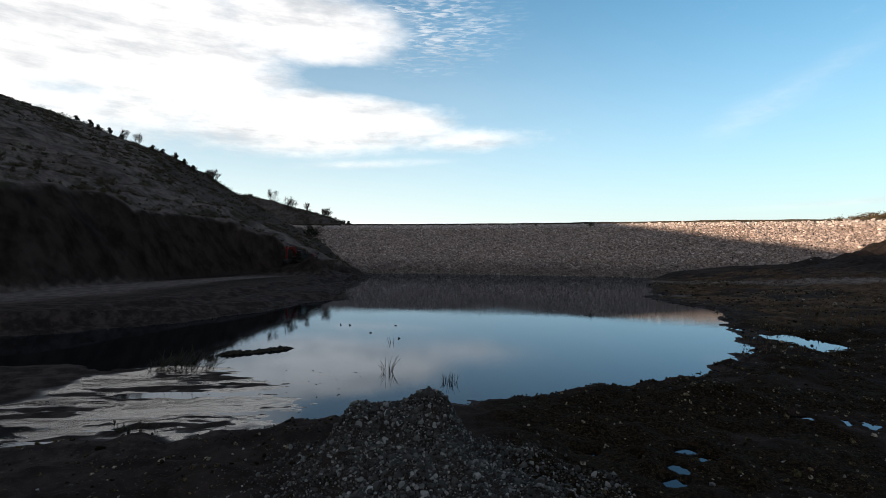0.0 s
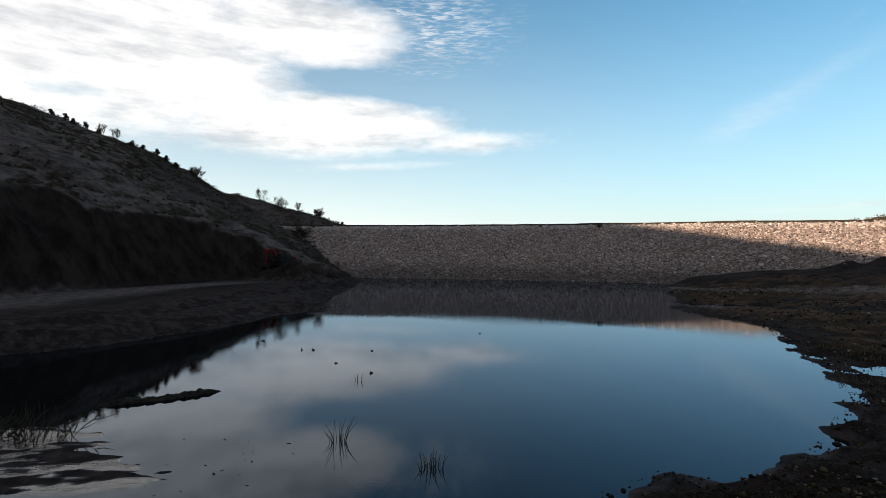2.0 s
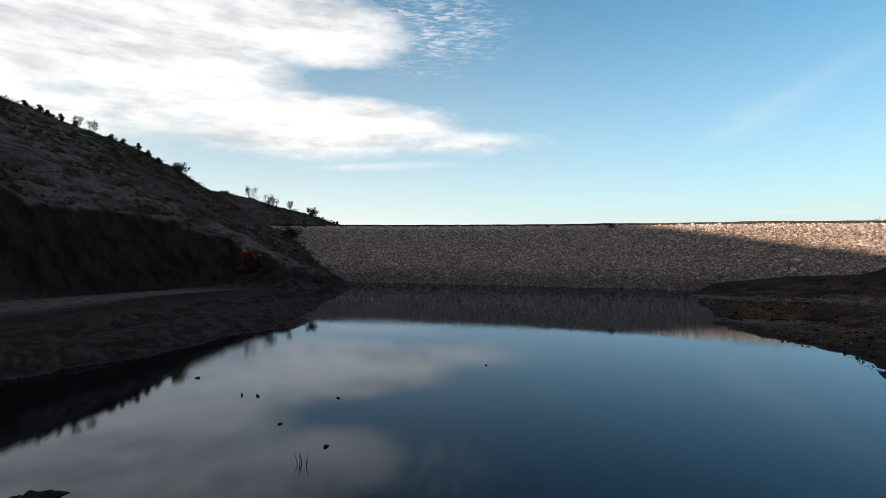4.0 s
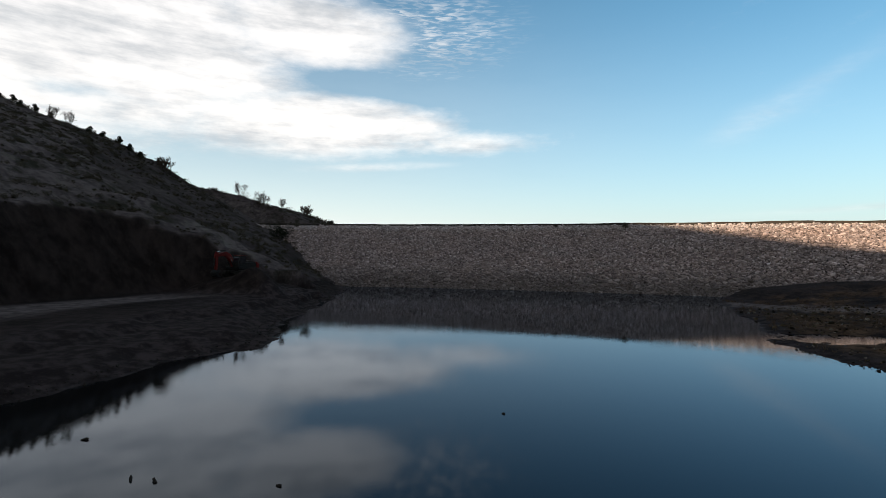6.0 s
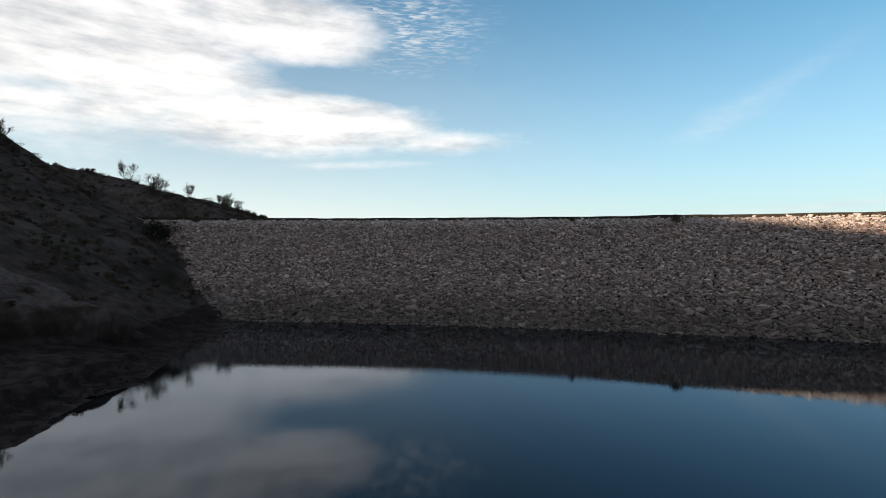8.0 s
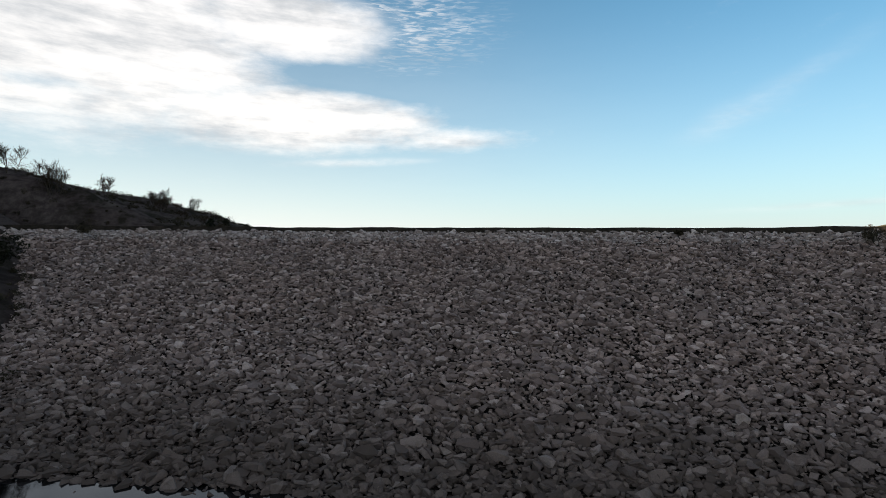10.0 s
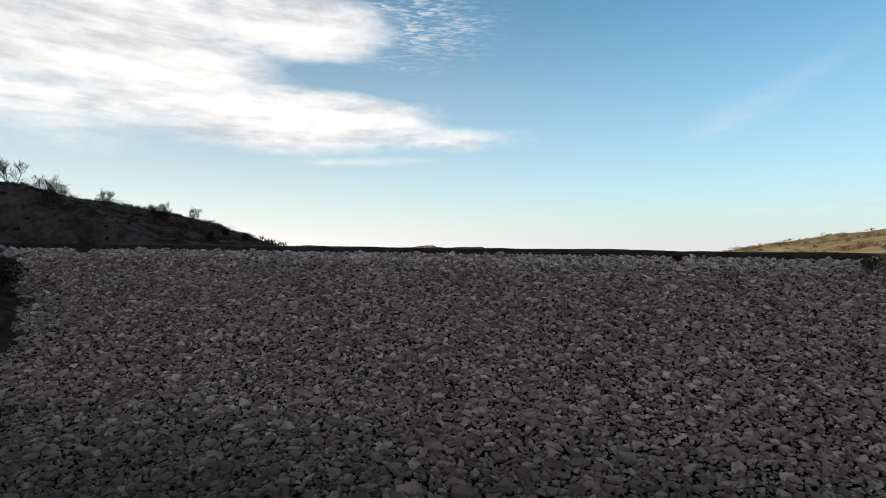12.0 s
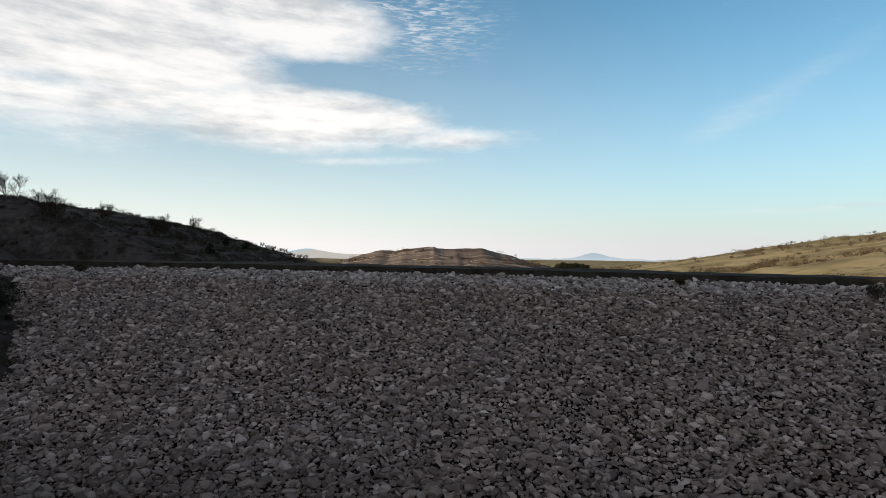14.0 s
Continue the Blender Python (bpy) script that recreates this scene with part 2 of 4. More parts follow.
    wave = n.math("MULTIPLY", n.noise(1.3, 6, 0.65, crease.outputs[0]), wet)
    relief = n.math("ADD", n.math("MULTIPLY", n2, n.ramp(wet, 0.2, 0.6, 0.7, 0.1)), n.math("MULTIPLY", n3, n.ramp(wet, 0.2, 0.6, 0.3, 0.05)))
    bump(n, s, n.math("ADD", relief, n.math("MULTIPLY", wave, 0.45)), 0.5, 0.12)
    return mat


def make_stone(name, stops):
    mat, n, s = material(name)
    where = position(n)
    geo = n.add("ShaderNodeNewGeometry").outputs["Random Per Island"]
    info = n.add("ShaderNodeObjectInfo").outputs["Random"]
    r = n.math("FRACT", n.math("ADD", geo, info))
    tone = n.add("ShaderNodeValToRGB")
    while len(tone.color_ramp.elements) < len(stops):
        tone.color_ramp.elements.new(0.5)
    for e, (at, c) in zip(tone.color_ramp.elements, stops):
        e.position, e.color = at, rgb(*c)
    n.link(r, tone.inputs[0])
    grain, stain = n.noise(14.0, 5, 0.65, where), n.noise(1.6, 4, 0.6, where)
    c = n.mix(n.ramp(grain, 0.35, 0.7), n.mix(0.35, tone.outputs[0], rgb(0.1, 0.09, 0.085)), tone.outputs[0])
    c = n.mix(n.math("MULTIPLY", n.ramp(stain, 0.5, 0.7), 0.4), c, rgb(0.15, 0.11, 0.082))
    # broad drifts of browner and greyer rock
    drift = n.noise(0.11, 4, 0.6, where)
    c = n.mix(n.ramp(drift, 0.40, 0.62, 0.0, 0.22), c, n.mix(1.0, c, rgb(1.06, 0.93, 0.84), "MULTIPLY"))
    # darker brown towards the waterline: a height ramp broken up by noise
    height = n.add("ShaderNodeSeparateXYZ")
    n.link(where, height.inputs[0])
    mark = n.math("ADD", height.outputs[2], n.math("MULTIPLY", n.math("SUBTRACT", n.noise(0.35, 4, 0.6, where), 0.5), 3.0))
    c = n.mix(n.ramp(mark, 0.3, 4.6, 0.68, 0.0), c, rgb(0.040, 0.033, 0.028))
    n.link(c, s.inputs["Base Color"])
    s.inputs["Roughness"].default_value = 0.9
    s.inputs["Specular IOR Level"].default_value = 0.2
    bump(n, s, grain, 0.5, 0.04)
    return mat


WATER, GROUND = make_water(), make_ground()
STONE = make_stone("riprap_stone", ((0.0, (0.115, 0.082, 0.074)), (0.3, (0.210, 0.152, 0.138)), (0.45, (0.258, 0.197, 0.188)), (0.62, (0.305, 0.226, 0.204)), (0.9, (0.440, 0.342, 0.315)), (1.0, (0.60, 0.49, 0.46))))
COPING = make_stone("coping_stone", ((0.0, (0.23, 0.185, 0.172)), (0.35, (0.34, 0.28, 0.265)), (0.7, (0.46, 0.385, 0.365)), (1.0, (0.66, 0.58, 0.56))))
# rubble bed, its colour darkened to paint the shade between the stones
RUBBLE_SHADE = simple("rubble_gap_shade", (0.016, 0.013, 0.012), (0.045, 0.036, 0.032), 3.0, 0.9, 0, 0.6, 0.1)
CREST_EARTH = simple("crest_earth", (0.018, 0.015, 0.012), (0.05, 0.04, 0.032), 0.6, 0.95, 0, 0.5, 0.06)


# ---- the ground ----
def smooth(a, b, v):
    t = np.clip((v - a) / (b - a), 0, 1)
    return t * t * (3 - 2 * t)


def lattice(x, y, seed):
    """Value noise on numpy arrays."""
    xi, yi = np.floor(x), np.floor(y)
    fx, fy = x - xi, y - yi
    fx, fy = fx * fx * (3 - 2 * fx), fy * fy * (3 - 2 * fy)

    def rnd(a, b):
        h = np.sin(a * 127.1 + b * 311.7 + seed * 74.7) * 43758.5453
        return h - np.floor(h)
    return ((rnd(xi, yi) * (1 - fx) + rnd(xi + 1, yi) * fx) * (1 - fy)
            + (rnd(xi, yi + 1) * (1 - fx) + rnd(xi + 1, yi + 1) * fx) * fy) - 0.5


def fbm(x, y, scale, octaves, seed, gain=0.5):
    out, amp = 0, 1.0
    for k in range(octaves):
        out = out + amp * lattice(x / scale + 17.3 * k, y / scale - 9.1 * k, seed + k)
        scale, amp = scale / 2.03, amp * gain
    return out


DAM_HEIGHT, DAM_RUN = 13.0, 2.65


def crest_y(x):
    """Upstream edge of the crest: gently bowed towards the camera on its right."""
    x = np.asarray(x, float)
    mid = 155.7 - 0.185 * x - 0.0022 * x * x
    left = 159.6 + 0.0 * x
    right = 131.2 - 0.33 * (x - 76)
    return np.where(x < -42, left, np.where(x > 76, right, mid))


SHORE = [(-18.5, 124), (-16.2, 115), (-15.2, 99), (-14.9, 79), (-12.0, 64), (-15.5, 61), (-18.4, 51), (-21, 47), (-25, 42), (-29, 39), (-36, 34),
         (-48, 26), (-40, 17), (-26, 15.2), (-14.5, 16.6), (-12, 17.5), (-8, 18.4), (-5, 19.2), (0.5, 21.3), (3.0, 22.5), (5.6, 23.6), (7.5, 24.9), (9.0, 24.0), (10.6, 24.2), (14.7, 27.8),
         (18.8, 32), (21.5, 36), (23.5, 41), (26.6, 48), (28.6, 55), (27.2, 59), (26.6, 65.5), (27.4, 70.6), (31.5, 77), (34.5, 86), (40, 100), (45, 109), (30, 130), (0, 138)]
CUT_FOOT = [(-62, 30), (-52, 45), (-46, 58), (-41, 76), (-34.5, 91), (-27, 99)]


def polygon_distance(x, y, pts):
    """Distance to a closed outline, negative inside."""
    best, inside = np.full(x.shape, 1e9), np.zeros(x.shape, bool)
    for (x0, y0), (x1, y1) in zip(pts, pts[1:] + pts[:1]):
        dx, dy = x1 - x0, y1 - y0
        t = np.clip(((x - x0) * dx + (y - y0) * dy) / (dx * dx + dy * dy), 0, 1)
        best = np.minimum(best, np.hypot(x - x0 - t * dx, y - y0 - t * dy))
        cross = ((y0 > y) != (y1 > y)) & (x < dx * (y - y0) / (dy if abs(dy) > 1e-9 else 1e-9) + x0)
        inside ^= cross
    return np.where(inside, -best, best)


def side_of(x, y, pts):
    """Signed distance to an open line; positive on its left."""
    best, sign = np.full(x.shape, 1e9), np.ones(x.shape)
    for (x0, y0), (x1, y1) in zip(pts, pts[1:]):
        dx, dy = x1 - x0, y1 - y0
        t = np.clip(((x - x0) * dx + (y - y0) * dy) / (dx * dx + dy * dy), 0, 1)
        d = np.hypot(x - x0 - t * dx, y - y0 - t * dy)
        s = np.sign(dx * (y - y0) - dy * (x - x0))
        sign = np.where(d < best, s, sign)
        best = np.minimum(best, d)
    return best * sign


def terrain(x, y):
    """Height of the ground and the shares of its covers."""
    d = polygon_distance(x, y, SHORE) + 1.1 * fbm(x, y, 4.0, 4, 5) + (0.9 + 0.9 * smooth(12, 18, x) * smooth(60, 45, y)) * fbm(x, y, 1.3, 3, 8)
    rough = fbm(x, y, 2.2, 5, 11)
    broad = fbm(x, y, 24.0, 4, 21)
    # pond bed
    bed = np.maximum(-2.0, d * 0.28)
    # banks
    left = smooth(-6, -16, x)
    right = smooth(12, 26, x)
    bank_left = 0.8 * smooth(0, 4.5, d) + 0.03 * np.clip(d, 0, 40) + 0.12 * rough
    bank_right = 0.22 * smooth(0, 2, d) + 0.045 * np.clip(d - 3, 0, 60) + 0.35 * rough * smooth(0, 6, d)
    bank_near = (0.5 * smooth(0, 1.6, d) + 0.4 * rough * smooth(0, 3, d)) * (1 - 0.72 * smooth(2.5, 6, d) * smooth(2.5, 5, x)) + 0.02 * np.clip(d, 0, 30) * smooth(9, 2, x)
    bank = bank_near * (1 - left) * (1 - right) + bank_left * left + bank_right * right
    near = smooth(34, 22, y)
    bank = bank * (1 - near) + near * (bank_near * (1 - 0.4 * right))
    z = np.where(d > 0, bank, bed)
    # mud flat: almost level, furrowed
    flat = smooth(0, 1.4, 1.6 * fbm(x, y * 1.6, 2.6, 4, 34) - side_of(x, y, [(-48, 30), (-18, 28.8), (-14, 29.8), (-10.6, 28.3), (-5, 25.2), (-2.5, 23), (-1, 20)])) * smooth(0.3, -0.3, d)
    shelf = smooth(-0.5, 2.5, side_of(x, y, [(-24, 14), (-18, 23), (-14, 28.2), (-12, 31)]))
    streak = fbm(x * 0.26 + y * 0.22, y * 1.25 - 0.10 * x, 0.9, 4, 31, 0.6)
    furrow = -0.03 - 0.03 * smooth(-8, -5, x) + 0.050 * smooth(-5.5, -12.5, x + 0.35 * (y - 24) + 3 * fbm(x, y, 4.0, 3, 38)) + 0.085 * fbm(x * 0.20 + 0.16 * y, y - 0.1 * x, 1.5, 5, 33, 0.6) \
        + 0.05 * smooth(0.05, 0.0, np.abs(streak)) * smooth(-0.1, 0.25, fbm(x, y, 3.0, 2, 39)) + 0.03 * fbm(x * 0.35, y, 0.5, 3, 36) \
        + 0.03 * smooth(-15, -26, x) + 0.09 * shelf * (1 + 1.6 * fbm(x * 0.7, y, 1.2, 3, 43))
    z = np.where(flat > 0, z * (1 - flat) + flat * furrow, z)
    # right side: track and spoil ridge by the dam
    z = z + (0.085 * np.clip(x - 48, 0, 36) + 0.17 * np.clip(x - 84, 0, 160)) * smooth(30, 75, y) * (1 + 0.4 * rough) + 0.10 * np.clip(x - 60, 0, 200) * smooth(75, 30, y)
    # gravel heap on the near shore
    heap = 1.32 * np.exp(-(((x + 1.35) / 1.9) ** 6 + ((y - 15.0) / 1.6) ** 2)) + 0.6 * np.exp(-(((x + 1.2) / 3.4) ** 2 + ((y - 12.6) / 2.5) ** 2)) \
        + 0.12 * np.exp(-(((x - 7.4) / 0.9) ** 2 + ((y - 24.2) / 0.7) ** 2))
    heap = heap + 2.1 * np.exp(-(((x + 26) / 5.5) ** 4 + ((y - 94.5) / 4.5) ** 4)) + 1.1 * np.exp(-(((x + 22.6) / 3.2) ** 2 + ((y - 90.0) / 2.2) ** 2))
    z = z + heap * (1 + 0.22 * rough)
    # spoil thrown up beside the digger
    heap = 1.15 * np.exp(-(((x + 23.4) / 2.6) ** 2 + ((y - 92.6) / 2.2) ** 2)) + 0.5 * np.exp(-(((x + 20.5) / 1.6) ** 2 + ((y - 91.0) / 1.8) ** 2))
    z = z + heap * (1 + 0.6 * rough)
    # berm along the foot of the dam
    berm = np.interp(x, [43, 45, 51, 59, 67, 75, 82, 94, 120], [0, 0.3, 1.5, 2.3, 2.9, 3.7, 4.4, 6.4, 10])
    z = np.where(d > 0, np.maximum(z, berm * smooth(92, 103, y + 3 * broad) * (1 + 0.12 * rough) * smooth(0, 1.5, d)), z)
    fine = fbm(x, y, 0.9, 4, 35, 0.6)
    z = z + (0.20 + 0.10 * smooth(3, 7, x)) * fine * smooth(0.2, 2.0, d) * smooth(60, 30, y) * (x > -20) * smooth(60, 40, x)
    z = np.where((d > 1.2) & (y < 34) & (x > 1), np.maximum(z, 0.05 + 0.1 * fbm(x, y, 1.2, 2, 50)), z)
    pool = np.exp(-((((x - 25.4) / 2.6) ** 2 + ((y - 36.0) / 3.8) ** 2) ** 2) * 0.7)
    z = z + (-0.14 + 0.3 * fine + 0.05 * (25 - x) - z) * pool
    pool = np.exp(-((((x - 35.5) / 6.8) ** 2 + ((y - 70.0) / 3.4) ** 2) ** 2) * 0.7)
    z = z + (-0.10 + 0.3 * fine + 0.3 * smooth(33, 29, x) * fbm(x, y, 1.6, 3, 46) - z) * pool
    for px0, py0, wx0, wy0 in ((15.3, 19.3, 1.1, 0.5), (13.9, 20.1, 0.6, 0.22), (4.6, 16.4, 0.42, 0.32), (6.9, 15.3, 0.46, 0.46), (6.3, 15.9, 0.32, 0.28), (8.0, 16.8, 0.38, 0.3), (8.4, 16.0, 0.32, 0.26), (6.6, 14.5, 0.32, 0.3), (12.2, 21.8, 0.4, 0.2)):
        r2 = ((x - px0) / wx0) ** 2 + ((y - py0) / wy0) ** 2
        z = z + (-0.02 + 0.7 * fine + 0.25 * fbm(x, y, 0.5, 2, 37) - z) * np.exp(-r2 ** 2 * 0.7)
    # left hillside
    x0 = np.interp(y, [-100, 20, 70, 110, 158, 190, 230, 260, 400, 700], [-70, -62, -53, -45, -37, -34, -37, -41, -95, -180])
    u = x0 - x
    top = np.interp(y, [-100, 60, 130, 150, 160, 170, 178, 187, 205, 230, 262, 330, 600], [50, 50, 57, 54, 39.2, 28.8, 25.7, 25.5, 24.5, 23.3, 18.6, 4, -160])
    hill = 14 + 0.435 * u
    hill = hill + 0.35 * np.sin(2.3 * hill + 5 * broad) + 0.5 * fbm(x * 0.35, y * 0.35 + 2.0 * hill, 3.0, 3, 47)
    hill = top - 5.0 * np.log1p(np.exp(np.clip((top - hill) / 5.0, -30, 30))) + 1.8 * broad + 0.5 * rough
    cut = side_of(x, y, CUT_FOOT)
    face = 1.6 + np.clip(cut, 0, 30) * 1.6 * (1 + 0.22 * fbm(x, y, 6.0, 3, 41) + 0.03 * fbm(x * 1.6, y * 1.6, 2.0, 2, 42))
    rest = np.where(u > -60, hill, -50)
    abut = np.interp(-18.8 - x, [0, 3.7, 9.5, 11.7, 16, 21, 24, 28, 46, 63, 120], [0.25, 1.3, 4.0, 5.5, 7.8, 10.2, 11.5, 12.7, 22.3, 33, 82]) + 0.5 * rough + 0.5 * fbm(x, y, 7, 3, 45) \
        + 1.1 * smooth(130, 114, y) * smooth(0, 5, -18.8 - x)
    near_dam = smooth(96, 109, y)
    up = np.minimum(rest, near_dam * abut + (1 - near_dam) * np.where(cut > 0, face, 1.6))
    z = np.where((d > 2) & (x < -15) & (y < 165), np.maximum(z, up), z)
    # downstream of the dam
    beyond = smooth(0, 12, y - crest_y(x) - 4)
    valley = -4 - 0.024 * np.clip(y - 200, 0, 4000) + 3 * broad
    valley = np.maximum(valley, np.where(u > -60, hill, -99))
    hump = np.interp(x, [-130, -106, -75, -55, -40, -22, 8, 30, 63, 98, 132, 170], [0, 7, 21, 24.5, 24.3, 28, 30.5, 28.6, 28.8, 21, 12, 0]) \
        * np.exp(-((y - 720) / 120) ** 2) * (1 + 0.10 * fbm(x, y, 70, 4, 55))
    slope = 0.15 * smooth(1000, 620, y) * np.clip(x - 45 - 0.3 * np.clip(y - 250, -40, 1500), 0, 420) + 5 * fbm(x, y, 130, 4, 51) * smooth(60, 160, x)
    valley = valley + hump + slope
    z = z * (1 - beyond) + beyond * valley
    drier = smooth(-0.7, 1.5, side_of(x, y, [(-24, 14), (-18, 23), (-14, 28.2), (-12, 31)]) + 2.4 * fbm(x * 0.5, y, 2.0, 4, 40))
    skin = fbm(x * 0.22 + 0.17 * y, y - 0.12 * x, 0.95, 5, 48, 0.62) + 0.25 * fbm(x * 0.15, y * 0.5, 3.0, 3, 49) - 0.16 * smooth(-9, -20, x)
    covers = {
        # scrub thinned beyond the dam, which puts that hillside's shade into its colour
        "hill": np.clip(((up >= rest - 0.3) * (z > 2.5) * (x < -15) * (1 - beyond) + 0.55 * near_dam * (z > 1.5) * (x < -18)) * (1 - 0.25 * smooth(70, 110, y)) + 0.18 * beyond * (x < 0) * (y < 400) 
                        + beyond * (y > 400) * smooth(0, 8, hump), 0, 1),
        "hump": beyond * smooth(1.0, 5.0, hump) * (y > 400),
        "mud": np.clip(smooth(3.0, 0.5, d) + flat + 0.9 * left * smooth(15, 8, d) * (1 - near_dam) + np.exp(-(((x + 24) / 7) ** 4 + ((y - 92) / 6) ** 4)), 0, 1),
        # near-black share: solid close to the heap, patchy further right
        "bank_dark": smooth(0.3, 2.0, d) * smooth(0.8, 2.5, x) * np.maximum(smooth(-0.38, -0.02, broad + rough), smooth(9, 6, x)) * smooth(58, 42, y) * smooth(80, 50, x) * smooth(11.5, 13.5, y),
        "field": beyond * smooth(-20, 40, x + 0.25 * (y - 300)) * (1 - 0.78 * smooth(2, 9, hump)),
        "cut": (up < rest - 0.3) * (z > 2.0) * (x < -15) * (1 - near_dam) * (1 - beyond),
        "turf": smooth(1, 5, d) * smooth(24, 30, x) * smooth(38, 46, y) * smooth(106, 96, y) * smooth(-0.25, 0.15, rough + broad) * smooth(70, 55, x),
        "wet": np.clip(flat * (0.95 - 0.85 * drier) * smooth(-0.24, -0.02, skin) * smooth(0.125, 0.085, z) + 0.3 * smooth(1.2, 0.1, d) * (d > 0), 0, 1),
    }
    lane_l = np.abs(side_of(x, y, [(-60, 22), (-49, 38), (-42, 54), (-37, 72), (-30, 86), (-21, 95)])) + 1.5 * fbm(x, y, 6, 3, 71)
    lane_r = np.abs(side_of(x, y, [(30, 110), (45, 88), (58, 70), (80, 52), (120, 40)])) + 1.5 * fbm(x, y, 6, 3, 72)
    path = np.abs(side_of(x, y, [(-66, 173.4), (-63.5, 173.1), (-59, 172.8), (-54.4, 172.2), (-50.5, 171.6), (-47.3, 171.2)])) + 0.6 * fbm(x, y, 3, 2, 73)
    covers["track"] = np.clip(smooth(4.5 + 6 * smooth(80, 55, y), 2.0, lane_l) + smooth(4.0, 2.0, lane_r), 0, 1) * (d > 0.5) * (1 - beyond) * (1 - 0.9 * covers["cut"]) * (1 - np.exp(-(((x + 25) / 9) ** 4 + ((y - 93) / 8) ** 4)))
    covers["track"] = np.maximum(covers["track"], 0.55 * smooth(1.5, 0.5, path))
    return z, covers


def spread(fine):
    """Grid lines: (from, to, step) runs, then growing steps out to the horizon."""
    out = []
    for a, b, step in fine:
        out += list(np.arange(a, b - step * 0.5, step))
    out.append(fine[-1][1])
    lo, hi, step = out[0], out[-1], 2.0
    head, tail = [], []
    while hi < 4600 or lo > -4600:
        step *= 1.09
        hi, lo = hi + step, lo - step
        tail.append(min(hi, 4700)), head.append(max(lo, -4700))
    return np.array(sorted(set(head)) + out + sorted(set(tail)))


def sheet(name, xs, ys, zs, mat, smooth_shade=True):
    nx, ny = len(xs), len(ys)
    gx, gy = np.meshgrid(xs, ys)
    co = np.stack([gx, gy, zs], -1).reshape(-1, 3)
    i = np.arange(nx * ny).reshape(ny, nx)
    quads = np.stack([i[:-1, :-1], i[:-1, 1:], i[1:, 1:], i[1:, :-1]], -1).reshape(-1, 4)
    me = mesh_from(name, co, quads)
    me.materials.append(mat)
    me.polygons.foreach_set("use_smooth", np.full(len(quads), smooth_shade))
    return new(name, me)


def mesh_from(name, co, faces):
    me = bpy.data.meshes.new(name)
    k = faces.shape[1]
    me.vertices.add(len(co))
    me.vertices.foreach_set("co", np.ascontiguousarray(co, np.float32).ravel())
    me.loops.add(faces.size)
    me.loops.foreach_set("vertex_index", np.ascontiguousarray(faces, np.int32).ravel())
    me.polygons.add(len(faces))
    me.polygons.foreach_set("loop_start", np.arange(0, faces.size, k, dtype=np.int32))
    me.update(calc_edges=True)
    me.polygons.foreach_set("use_smooth", np.zeros(len(faces), bool))
    return me


GX = spread([(-130, -50, 1.2), (-50, -24, 0.6), (-24, 2, 0.19), (2, 18, 0.2), (18, 32, 0.28), (32, 60, 0.7), (60, 130, 1.5)])
GY = spread([(-20, 11, 1.5), (11, 16, 0.22), (16, 30, 0.15), (30, 40, 0.24), (40, 120, 0.6), (120, 220, 1.2)])
gx, gy = np.meshgrid(GX, GY)
gz, covers = terrain(gx, gy)
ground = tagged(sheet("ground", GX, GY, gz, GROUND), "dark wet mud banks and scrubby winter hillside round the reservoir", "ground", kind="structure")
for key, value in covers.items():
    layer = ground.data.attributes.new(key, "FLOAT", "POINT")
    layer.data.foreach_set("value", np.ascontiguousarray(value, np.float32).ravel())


def ground_z(x, y):
    return float(terrain(np.array([float(x)]), np.array([float(y)]))[0][0])


wx, wy = np.linspace(-60, 60, 25), np.linspace(5, 150, 30)
water = tagged(sheet("water", wx, wy, np.zeros((30, 25)), WATER), "calm dark reservoir water mirroring sky and dam", "water", kind="structure")


# ---- the dam ----
def part(name, mesh, mat, parent, label=""):
    ob = new(name, mesh)
    if mat is not None and not mesh.materials:
        mesh.materials.append(mat)
    ob.parent = parent
    return tagged(ob, label)


dam = tagged(new("dam"), "long embankment dam faced with pale loose riprap stones", "dam", kind="structure")
DX = np.linspace(-62, 190, 316)
rows = []
for back, z in ((-(DAM_HEIGHT + 3) * DAM_RUN, -3.35), (0.0, DAM_HEIGHT - 0.35)):
    rows.append(np.stack([DX, crest_y(DX) + back, np.full_like(DX, z)], -1))
co = np.concatenate(rows)
i = np.arange(len(DX) - 1)
k = len(DX)
part("face_bed", mesh_from("face_bed", co, np.stack([i, i + 1, i + 1 + k, i + k], -1)), RUBBLE_SHADE, dam)
rows = []
for back, z in ((0.0, 11.0), (0.0, 12.75), (1.6, 12.8), (1.9, 13.62), (7.5, 13.65), (8.2, 12.9), (40, 0), (40, -8)):
    rows.append(np.stack([DX, crest_y(DX) + back, z + (0.22 * fbm(DX, DX * 0 + back, 5.0, 3, 61) if z > 13 else 0 * DX)], -1))
co = np.concatenate(rows)
quads = np.concatenate([np.stack([i + r * k, i + 1 + r * k, i + 1 + (r + 1) * k, i + (r + 1) * k], -1) for r in range(7)])
part("crest", mesh_from("crest", co, quads), CREST_EARTH, dam)


